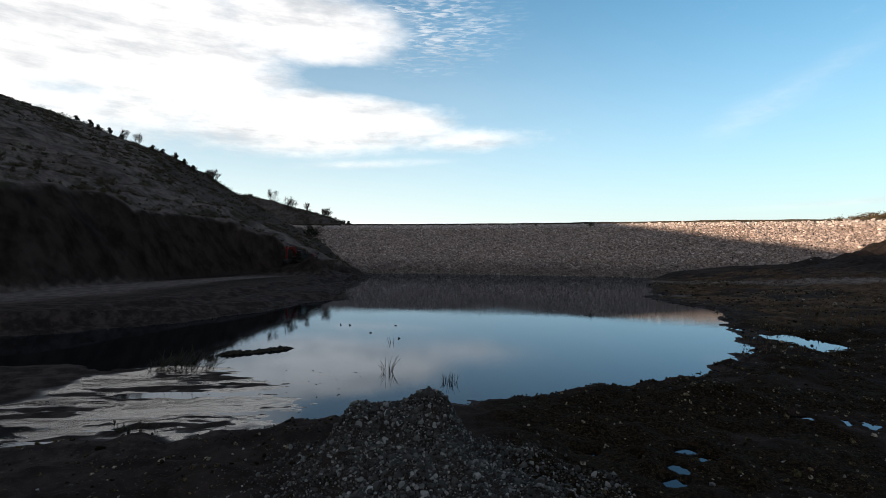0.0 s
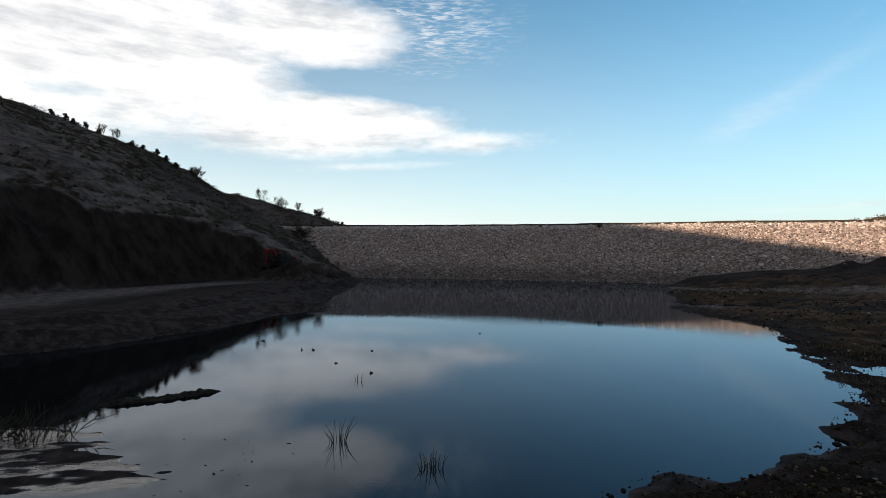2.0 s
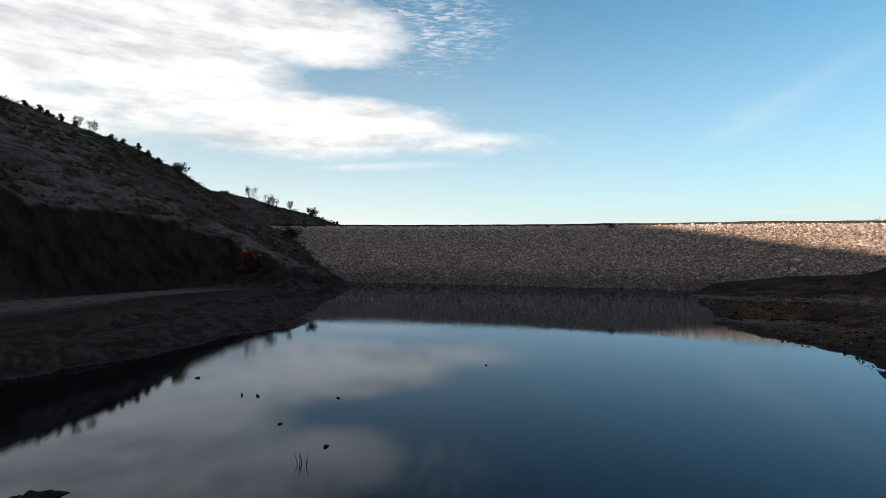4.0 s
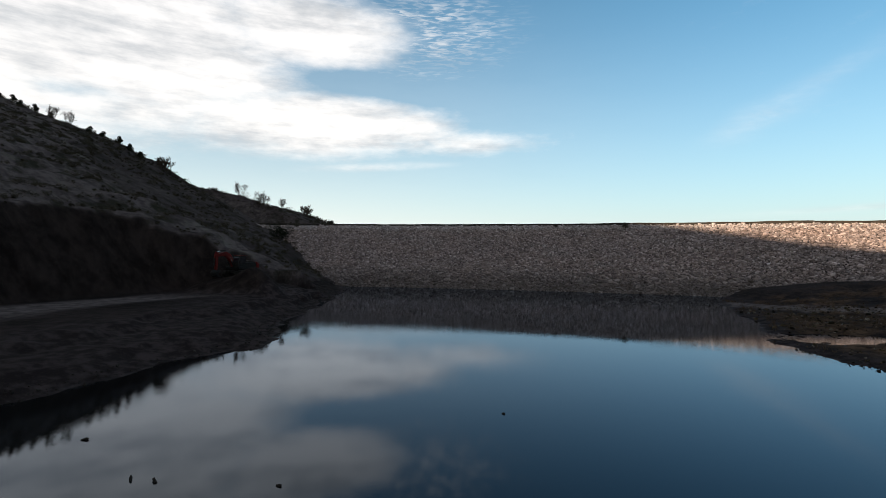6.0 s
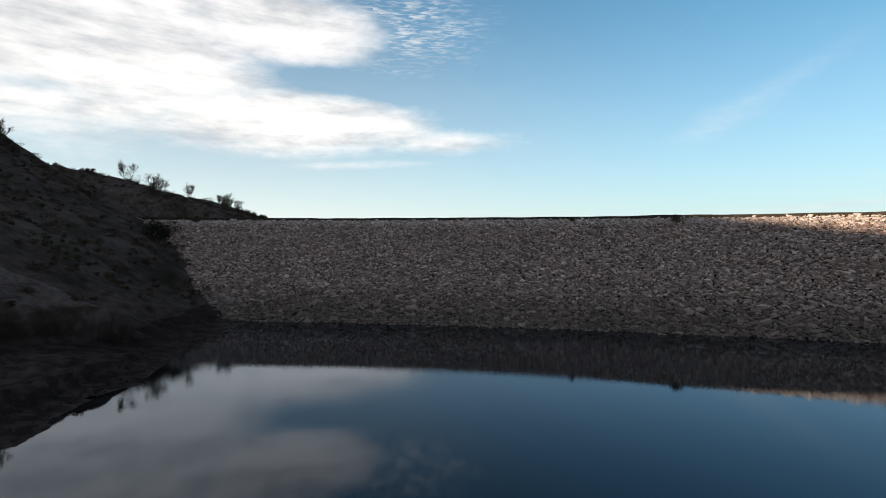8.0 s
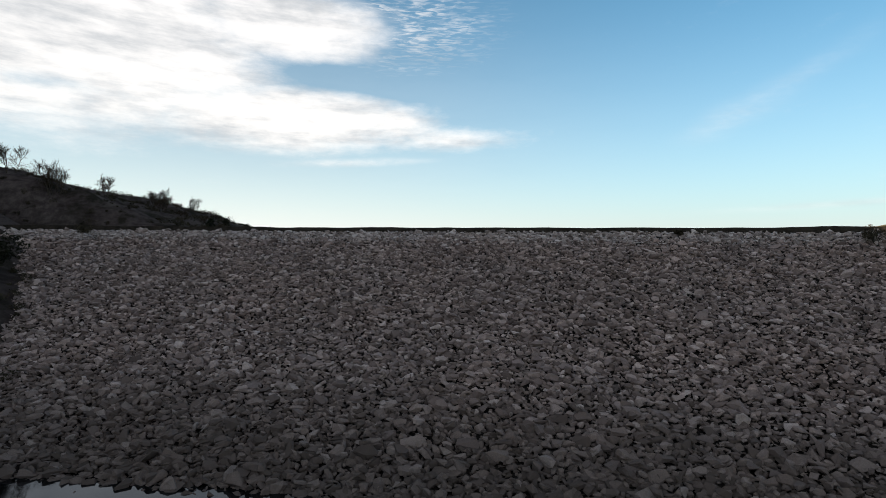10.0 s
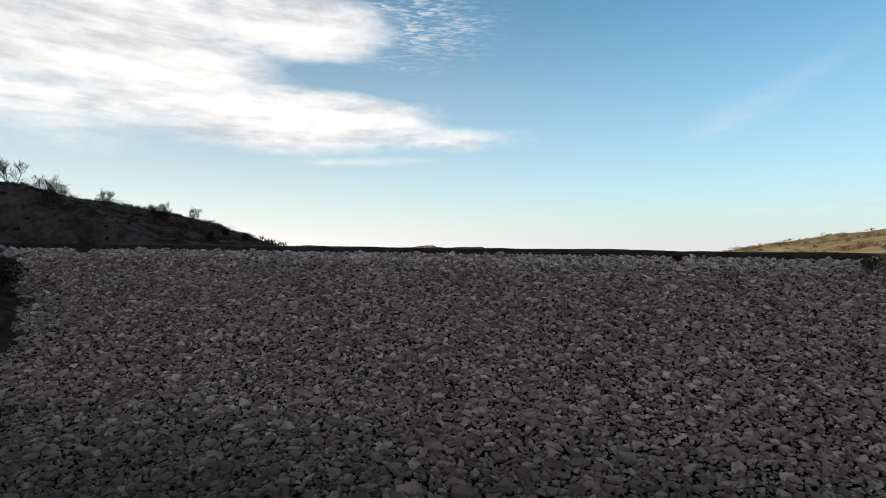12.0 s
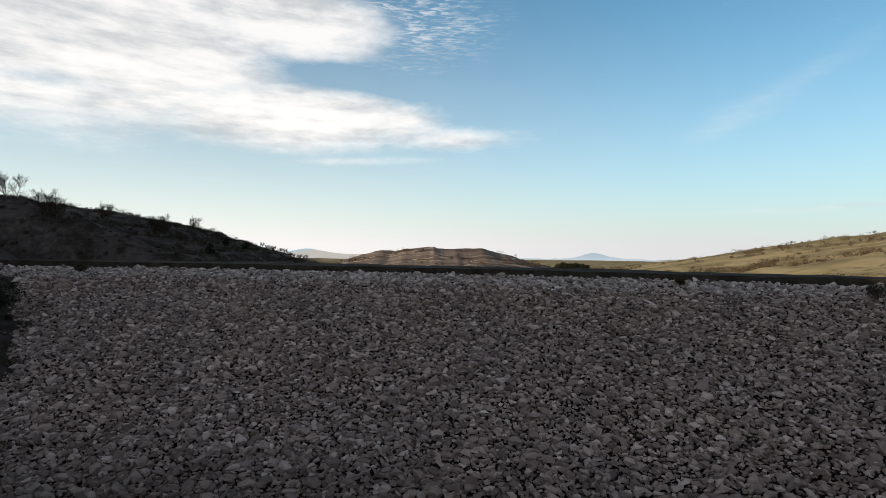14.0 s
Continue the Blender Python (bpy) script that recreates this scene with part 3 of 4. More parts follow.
# ---- stones ----
def rock_template(seed, n=15, flat=0.5, slab=1.0):
    """An angular block: the hull of scattered points. Longest side about 1."""
    rng = np.random.default_rng(seed)
    bm = bmesh.new()
    for _ in range(n):
        v = rng.normal(size=3)
        v /= np.linalg.norm(v)
        v = np.sign(v) * np.abs(v) ** 0.72
        bm.verts.new((v[0] * 0.55 * slab, v[1] * 0.42 * rng.uniform(0.85, 1.1), v[2] * 0.5 * flat))
    hull = bmesh.ops.convex_hull(bm, input=bm.verts)
    junk = [g for g in hull["geom_interior"] if isinstance(g, bmesh.types.BMVert)]
    if junk:
        bmesh.ops.delete(bm, geom=junk, context="VERTS")
    bmesh.ops.triangulate(bm, faces=bm.faces)
    bmesh.ops.recalc_face_normals(bm, faces=bm.faces)
    bm.verts.index_update()
    co = np.array([v.co[:] for v in bm.verts])
    tris = np.array([[v.index for v in f.verts] for f in bm.faces])
    bm.free()
    return co, tris


def euler_matrix(rx, ry, rz):
    cx, sx, cy, sy, cz, sz = math.cos(rx), math.sin(rx), math.cos(ry), math.sin(ry), math.cos(rz), math.sin(rz)
    return (np.array([[cz, -sz, 0], [sz, cz, 0], [0, 0, 1]]) @ np.array([[cy, 0, sy], [0, 1, 0], [-sy, 0, cy]])
            @ np.array([[1, 0, 0], [0, cx, -sx], [0, sx, cx]]))


def joined(name, pieces, mat, parent, label=""):
    """One mesh out of (template, matrix 3x3, place) pieces."""
    cos, tris, base = [], [], 0
    for (co, tri), m, at in pieces:
        cos.append(co @ m.T + at)
        tris.append(tri + base)
        base += len(co)
    me = mesh_from(name, np.concatenate(cos), np.concatenate(tris))
    me.materials.append(mat)
    ob = new(name, me)
    ob.parent = parent
    return tagged(ob, label, kind="stuff")


def single(name, mesh, m, at, parent):
    ob = new(name, mesh)
    ob.parent = parent
    full = Matrix([list(r) + [a] for r, a in zip(m, at)] + [[0, 0, 0, 1]])
    ob.matrix_basis = full
    return ob


def template_mesh(name, template, mat):
    me = mesh_from(name, *template)
    me.materials.append(mat)
    return me


BLOCKS = [rock_template(100 + k, 10 + k % 5, 0.46 + 0.08 * (k % 5), 1.0 + 0.10 * (k % 4)) for k in range(32)]
BLOCK_MESHES = [template_mesh("stone", b, STONE) for b in BLOCKS]
SLOPE = math.atan(1 / DAM_RUN)


def lay_riprap():
    rng = np.random.default_rng(7)
    loose, singles, top = [], [], []
    crest = crest_y(DX)
    length = DAM_HEIGHT * math.hypot(1, DAM_RUN)
    for x_from, x_to, step in ((-56, -47, 0.45), (-47, 46, 0.24), (46, 78, 0.26), (78, 98, 0.28), (98, 120, 0.45)):
        for gx_ in np.arange(x_from, x_to, step):
            for s in np.arange(-2.2, length + 0.35, step * 0.92):
                x = gx_ + rng.uniform(-0.5, 0.5) * step
                along = s + rng.uniform(-0.5, 0.5) * step
                size = step * 1.24 * min(2.6, rng.lognormal(-0.05, 0.42))
                z = along * math.sin(SLOPE)
                pale = along > length - rng.normal(2.3, 0.7)
                if pale:
                    size *= 1.06
                else:
                    size *= 1.0 + 0.30 * max(0.0, 1 - z / 4.5)
                y = float(np.interp(x, DX, crest)) - (DAM_HEIGHT - z) * DAM_RUN
                lift = rng.uniform(-0.26, 0.26) * size
                at = np.array([x, y - lift * math.sin(SLOPE), z + lift * math.cos(SLOPE) - 0.13])
                tilt = rng.normal(0, 0.30, 2)
                m = euler_matrix(SLOPE + tilt[0], tilt[1], rng.uniform(0, 6.283) if rng.random() < 0.35 else rng.normal(0, 0.45)) * (size * rng.uniform(0.8, 1.18, 3))
                k = int(rng.integers(len(BLOCKS)))
                if pale:
                    top.append((BLOCKS[k], m, at))
                elif -11 < x < 15 and 1.6 < z < 5.2 and size > 0.55 and len(singles) < 300:
                    singles.append((k, m, at))
                else:
                    loose.append((BLOCKS[k], m, at))
    joined("coping_stones", top, COPING, dam, "larger clean pale stones along the crest")
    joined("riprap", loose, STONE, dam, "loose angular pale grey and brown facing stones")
    for k, m, at in singles:
        single("stone", BLOCK_MESHES[k], m, at, dam)


# ---- gravel heap on the near shore ----
def make_pebble_material():
    mat, n, s = material("heap_stone")
    info = n.add("ShaderNodeObjectInfo").outputs["Random"]
    geo = n.add("ShaderNodeNewGeometry").outputs["Random Per Island"]
    r = n.math("FRACT", n.math("ADD", geo, info))
    grain = n.noise(18.0, 4, 0.6, position(n))
    tone = n.mix(n.math("POWER", r, 5.0), rgb(0.016, 0.015, 0.016), rgb(0.26, 0.25, 0.25))
    n.link(n.mix(n.ramp(grain, 0.35, 0.7), n.mix(0.4, tone, rgb(0.05, 0.045, 0.04)), tone), s.inputs["Base Color"])
    s.inputs["Roughness"].default_value = 0.8
    s.inputs["Specular IOR Level"].default_value = 0.2
    bump(n, s, grain, 0.3, 0.02)
    return mat


HEAP_STONE = make_pebble_material()


def make_clod_material():
    mat, n, s = material("clod")
    geo = n.add("ShaderNodeNewGeometry").outputs["Random Per Island"]
    grain = n.noise(12.0, 4, 0.6, position(n))
    tone = n.add("ShaderNodeValToRGB")
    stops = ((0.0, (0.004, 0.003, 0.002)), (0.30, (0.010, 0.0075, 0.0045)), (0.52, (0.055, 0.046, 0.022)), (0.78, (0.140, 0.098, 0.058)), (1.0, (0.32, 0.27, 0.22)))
    while len(tone.color_ramp.elements) < len(stops):
        tone.color_ramp.elements.new(0.5)
    for e, (at, c) in zip(tone.color_ramp.elements, stops):
        e.position, e.color = at, rgb(*c)
    n.link(geo, tone.inputs[0])
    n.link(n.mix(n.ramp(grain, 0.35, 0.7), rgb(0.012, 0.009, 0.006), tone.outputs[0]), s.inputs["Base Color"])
    s.inputs["Roughness"].default_value = 0.9
    s.inputs["Specular IOR Level"].default_value = 0.03
    bump(n, s, grain, 0.5, 0.04)
    return mat


CLOD = make_clod_material()
ROUND = [rock_template(300 + k, 20, 0.75, 1.0) for k in range(10)]
ROUND_MESHES = [template_mesh("heap_stone", b, HEAP_STONE) for b in ROUND]


def pour_heap():
    heap = tagged(new("gravel_heap"), "heap of grey river gravel and cobbles on the near muddy shore", "gravel heap")
    rng = np.random.default_rng(21)
    n = 12000
    x = np.concatenate([rng.normal(-0.7, 1.7, n), rng.uniform(-4, 5, n // 3)])
    y = np.concatenate([rng.normal(13.2, 1.3, n), rng.uniform(11.0, 14.5, n // 3)])
    keep = (y < 15.9) & (y > 9.5) & (x > -6) & (x < 7)
    x, y = x[keep], y[keep]
    z = terrain(x, y)[0]
    size = np.minimum(0.23, rng.lognormal(-3.15, 0.55, len(x)))
    order = np.argsort(-size)
    loose = []
    for rank, i in enumerate(order):
        m = euler_matrix(*rng.normal(0, 0.4, 2), rng.uniform(0, 6.283)) * size[i]
        at = np.array([x[i], y[i], z[i] + size[i] * 0.16])
        k = int(rng.integers(len(ROUND)))
        if rank < 220:
            single("heap_stone", ROUND_MESHES[k], m, at, heap)
        else:
            loose.append((ROUND[k], m, at))
    joined("gravel", loose, HEAP_STONE, heap, "small grey gravel")
    # stones and clods strewn over the banks
    for name, count, mat, mean, cap, label in (("bank_stones", 4200, HEAP_STONE, -2.75, 0.35, "small stones strewn over the mossy mud bank"),
                                               ("bank_clods", 42000, CLOD, -2.6, 0.4, "rough brown clods and mossy crumbs on the muddy bank")):
        loose = []
        x_, y_ = rng.uniform(3, 50, count), 11 + 80 * rng.uniform(0, 1, count) ** 1.7
        x_[:count // 5], y_[:count // 5] = rng.uniform(-24, -3, count // 5), rng.uniform(10.5, 18.5, count // 5)
        z_, cov = terrain(x_, y_)
        clump = fbm(x_, y_, 3.5, 3, 97)
        for x, y, z, wet_, c in zip(x_, y_, z_, cov["wet"], clump):
            if z < 0.05 or wet_ > 0.4 or (x < -3 and rng.random() < 0.88) or (1 < x < 7.5 and y > 13.5 and rng.random() < 0.6) or (y > 36 and rng.random() < 0.3) or c < rng.uniform(-0.5, 0.3):
                continue
            size_ = min(cap, rng.lognormal(mean, 0.5)) * (1 + 0.012 * max(0, y - 20))
            loose.append((ROUND[int(rng.integers(len(ROUND)))], euler_matrix(*rng.normal(0, 0.4, 2), rng.uniform(0, 6.283)) * size_,
                          np.array([x, y, z + size_ * 0.1])))
        joined(name, loose, mat, None, label)["category"] = "stones" if mat is HEAP_STONE else "soil clods"


# ---- plants ----
BARK = simple("bark", (0.035, 0.028, 0.022), (0.085, 0.07, 0.055), 6.0, 0.9, 0, 0.4, 0.01)
TWIG = simple("twig", (0.028, 0.02, 0.015), (0.06, 0.045, 0.033), 3.0, 0.9, 0, 0.0)
LEAF = simple("evergreen_leaf", (0.008, 0.009, 0.006), (0.024, 0.026, 0.015), 2.0, 0.7, 0, 0.0)
SCRUB = simple("scrub_twigs", (0.022, 0.019, 0.013), (0.065, 0.055, 0.036), 1.0, 0.9, 0, 0.0)
BRUSH = simple("far_brush", (0.030, 0.022, 0.014), (0.075, 0.054, 0.034), 0.3, 0.9, 0, 0.0)
DRY = simple("dry_reed", (0.032, 0.021, 0.013), (0.095, 0.064, 0.040), 3.0, 0.85, 0, 0.0)
REED = simple("dark_reed", (0.012, 0.011, 0.008), (0.04, 0.035, 0.022), 3.0, 0.8, 0, 0.0)


class Tubes:
    """Collects tapered tubes into one mesh."""

    def __init__(self, sides=5):
        self.co, self.faces, self.sides = [], [], sides

    def add(self, points, radii):
        k, base = self.sides, len(self.co)
        for i, (p, r) in enumerate(zip(points, radii)):
            d = points[min(i + 1, len(points) - 1)] - points[max(i - 1, 0)]
            d = d.normalized() if d.length > 1e-6 else Vector((0, 0, 1))
            side = d.cross(Vector((0.3, 0.9, 0.1))).normalized()
            other = d.cross(side)
            for a in range(k):
                w = 2 * math.pi * a / k
                self.co.append(p + (side * math.cos(w) + other * math.sin(w)) * r)
            if i:
                for a in range(k):
                    b = (a + 1) % k
                    self.faces.append((base + (i - 1) * k + a, base + (i - 1) * k + b, base + i * k + b, base + i * k + a))

    def mesh(self, name, mat):
        me = mesh_from(name, np.array([c[:] for c in self.co]), np.array(self.faces))
        me.materials.append(mat)
        return me


def grow(tubes, rng, start, way, length, radius, depth, spread=0.6, up=0.15):
    pts, radii, p, d = [start], [radius], start.copy(), way.copy()
    steps = 4
    for i in range(steps):
        d = (d + Vector(rng.normal(0, 0.13, 3)) + Vector((0, 0, up * 0.4))).normalized()
        p = p + d * length / steps
        pts.append(p.copy())
        radii.append(radius * (1 - 0.62 * (i + 1) / steps))
    tubes.add(pts, radii)
    if depth == 0:
        return
    for _ in range(4 if depth > 1 else 5):
        i = int(rng.integers(1, steps + 1))
        axis = Vector(rng.normal(0, 1, 3)).normalized()
        turn = (pts[i] - pts[i - 1]).normalized()
        side = (turn + turn.cross(axis).normalized() * rng.uniform(0.5, 1.0) * spread * 1.6).normalized()
        grow(tubes, rng, pts[i], side, length * rng.uniform(0.5, 0.75), max(0.021, radii[i] * 0.6), depth - 1, spread, up)


def bare_tree(seed, height, width, stems=1, bushy=1.0):
    """A leafless tree, on its own origin: stems that fan out to the given crown width, boughs along them, fine twigs at their ends."""
    rng = np.random.default_rng(seed)
    tree = tagged(new("bare_tree"), "leafless winter tree with fine dark branches on the hillside", "tree", "trees on the ridge")
    trunk, crown = Tubes(5), Tubes(3)

    def shoot(tubes, start, way, length, radius, steps, bend, lift):
        pts, p, d = [start], start.copy(), way.copy()
        for _ in range(steps):
            d = (d + Vector(rng.normal(0, bend, 3)) + Vector((0, 0, lift))).normalized()
            p = p + d * (length / steps)
            pts.append(p.copy())
        tubes.add(pts, [max(0.009, radius * (1 - 0.8 * i / steps)) for i in range(steps + 1)])
        return pts

    for k in range(stems):
        turn = 6.283 * (k + rng.uniform(-0.3, 0.3)) / stems
        reach = width * 0.5 * (rng.uniform(0.25, 0.85) if stems > 1 else 0.08)
        foot = Vector((math.cos(turn), math.sin(turn), 0)) * (reach * 0.35 if stems > 1 else 0)
        foot.z = -0.35
        rise = height * rng.uniform(0.72, 0.95) * (1.08 - 0.3 * reach / (0.5 * width))
        aim = Vector((math.cos(turn) * reach * 0.65, math.sin(turn) * reach * 0.65, rise)).normalized()
        stem = shoot(trunk, foot, aim, rise, height * (0.030 if stems == 1 else 0.018), 7, 0.07, 0.03)
        for _ in range(int((16 if stems == 1 else 9) * bushy)):
            i = int(rng.integers(2, 8))
            f = i / 7
            out = Vector((rng.normal(), rng.normal(), 0)).normalized()
            way = (out * rng.uniform(0.35, 0.8) + Vector((0, 0, 0.9))).normalized()
            bough = shoot(crown, stem[i], way, (width * 0.36 if stems == 1 else height * 0.34) * (1.15 - 0.6 * f), 0.032, 4, 0.12, 0.06)
            for _ in range(int(6 * bushy)):
                j = int(rng.integers(1, 5))
                side = ((bough[j] - bough[j - 1]).normalized() + Vector(rng.normal(0, 0.38, 3)) + Vector((0, 0, 0.25))).normalized()
                twig = shoot(crown, bough[j], side, height * rng.uniform(0.12, 0.24), 0.016, 2, 0.15, 0.04)
                for _ in range(3):
                    side = (side + Vector(rng.normal(0, 0.36, 3))).normalized()
                    shoot(crown, twig[1], side, height * rng.uniform(0.07, 0.14), 0.011, 1, 0.1, 0.0)
    part("trunk", trunk.mesh("trunk", BARK), BARK, tree)
    part("crown", crown.mesh("crown", TWIG), TWIG, tree)
    return tree


def leaf_mass(rng, lumps, count, size):
    """Many small leaf faces round a few lumps (x, y, z, radius)."""
    lumps = np.array(lumps)
    pick = rng.integers(len(lumps), size=count)
    v = rng.normal(size=(count, 3))
    v /= np.linalg.norm(v, axis=1)[:, None]
    c = lumps[pick, :3] + v * (lumps[pick, 3] * rng.uniform(0.45, 1.1, count) ** 0.7)[:, None] * (1, 1, 0.9)
    a, b = rng.normal(size=(count, 3)), rng.normal(size=(count, 3))
    a /= np.linalg.norm(a, axis=1)[:, None]
    b /= np.linalg.norm(b, axis=1)[:, None]
    s = (size * rng.uniform(0.6, 1.5, count))[:, None]
    co = np.stack([c - a * s, c + b * s * 0.45, c + a * s, c - b * s * 0.45], 1).reshape(-1, 3)
    return co, np.arange(count * 4).reshape(-1, 4)


def shrub(seed, width, height, mat, label, leaves=900, leaf=0.10, name="shrub", group="", low=0.35):
    rng = np.random.default_rng(seed)
    bush = tagged(new(name), label, "shrub", group)
    stems = Tubes(4)
    lumps = []
    for _ in range(9 if low > 0.3 else 14):
        w, r = rng.uniform(0, 6.283), rng.uniform(0.1, 0.42) * width
        tip = Vector((math.cos(w) * r, math.sin(w) * r, height * rng.uniform(low, 0.85)) )
        if low < 0.3:
            tip.x, tip.y = tip.x * (1.2 - tip.z / height), tip.y * (1.2 - tip.z / height)
        stems.add([Vector((0, 0, -0.3)), tip * 0.5 + Vector((0, 0, 0.1)), tip], [0.05, 0.035, 0.015])
        lumps.append((*tip, width * rng.uniform(0.16, 0.3)))
    part("stems", stems.mesh("stems", BARK), BARK, bush)
    me = mesh_from("foliage", *leaf_mass(rng, lumps, leaves, leaf))
    part("foliage", me, mat, bush)
    return bush


def reed_clump(seed, width, height, stalks, mat, label, lean=0.25, name="reed_clump"):
    rng = np.random.default_rng(seed)
    t = Tubes(3)
    for _ in range(stalks):
        w, r = rng.uniform(0, 6.283), width * 0.5 * rng.uniform(0, 1) ** 0.6
        p = Vector((math.cos(w) * r, math.sin(w) * r, -0.15))
        h = height * rng.uniform(0.45, 1.0)
        out = Vector((math.cos(w), math.sin(w), 0)) * h * rng.uniform(0, lean * 2) + Vector((rng.normal(0, 0.1 * h), rng.normal(0, 0.1 * h), 0))
        q1, q2 = p + Vector((0, 0, h * 0.55)) + out * 0.35, p + Vector((0, 0, h)) + out
        t.add([p, q1, q2], [0.014, 0.011, 0.004])
    me = t.mesh(name, mat)
    return tagged(new(name, me), label, "reeds")


# ---- excavator ----
RED = simple("red_paint", (0.055, 0.007, 0.006), (0.10, 0.011, 0.009), 1.3, 0.65, 0.0, 0.1, 0.005)
STEEL = simple("dark_steel", (0.008, 0.008, 0.008), (0.02, 0.018, 0.016), 4.0, 0.6, 0.0, 0.2, 0.005)
RUBBER = simple("track_rubber", (0.009, 0.008, 0.007), (0.022, 0.019, 0.016), 5.0, 0.85, 0, 0.3, 0.01)
CHROME = simple("cylinder_rod", (0.5, 0.5, 0.5), (0.6, 0.6, 0.6), 5.0, 0.2, 1.0, 0.0)


def make_glass():
    mat, n, s = material("tinted_glass")
    s.inputs["Base Color"].default_value = rgb(0.01, 0.012, 0.014)
    s.inputs["Roughness"].default_value = 0.06
    return mat


GLASS = make_glass()


def bm_mesh(name, bm, mat):
    me = bpy.data.meshes.new(name)
    bm.to_mesh(me)
    bm.free()
    me.materials.append(mat)
    return me


def bm_box(bm, c, size, bevel=0.0, turn=None):
    made = bmesh.ops.create_cube(bm, size=1.0)["verts"]
    m = Matrix.Translation(c) @ (turn or Matrix()) @ Matrix.Diagonal((*size, 1))
    bmesh.ops.transform(bm, matrix=m, verts=made)
    if bevel:
        edges = list({e for v in made for e in v.link_edges})
        bmesh.ops.bevel(bm, geom=edges, offset=bevel, segments=2, affect="EDGES")


def box_part(name, c, size, mat, parent, bevel=0.05, label="", turn=None):
    bm = bmesh.new()
    bm_box(bm, c, size, bevel, turn)
    return part(name, bm_mesh(name, bm, mat), mat, parent, label)


def profile_part(name, outline, width, y0, mat, parent, bevel=0.03, label=""):
    """A side outline (x, z) given a thickness across y."""
    bm = bmesh.new()
    vs = [bm.verts.new((x, y0 - width / 2, z)) for x, z in outline]
    f = bm.faces.new(vs)
    out = bmesh.ops.extrude_face_region(bm, geom=[f])
    bmesh.ops.translate(bm, vec=(0, width, 0), verts=[g for g in out["geom"] if isinstance(g, bmesh.types.BMVert)])
    bmesh.ops.recalc_face_normals(bm, faces=bm.faces)
    bmesh.ops.bevel(bm, geom=list(bm.edges), offset=bevel, segments=1, affect="EDGES")
    return part(name, bm_mesh(name, bm, mat), mat, parent, label)


def rod_part(name, a, b, r, mat, parent, label=""):
    t = Tubes(10)
    a, b = Vector(a), Vector(b)
    t.add([a, a, b, b], [0.001, r, r, 0.001])
    return part(name, t.mesh(name, mat), mat, parent, label)


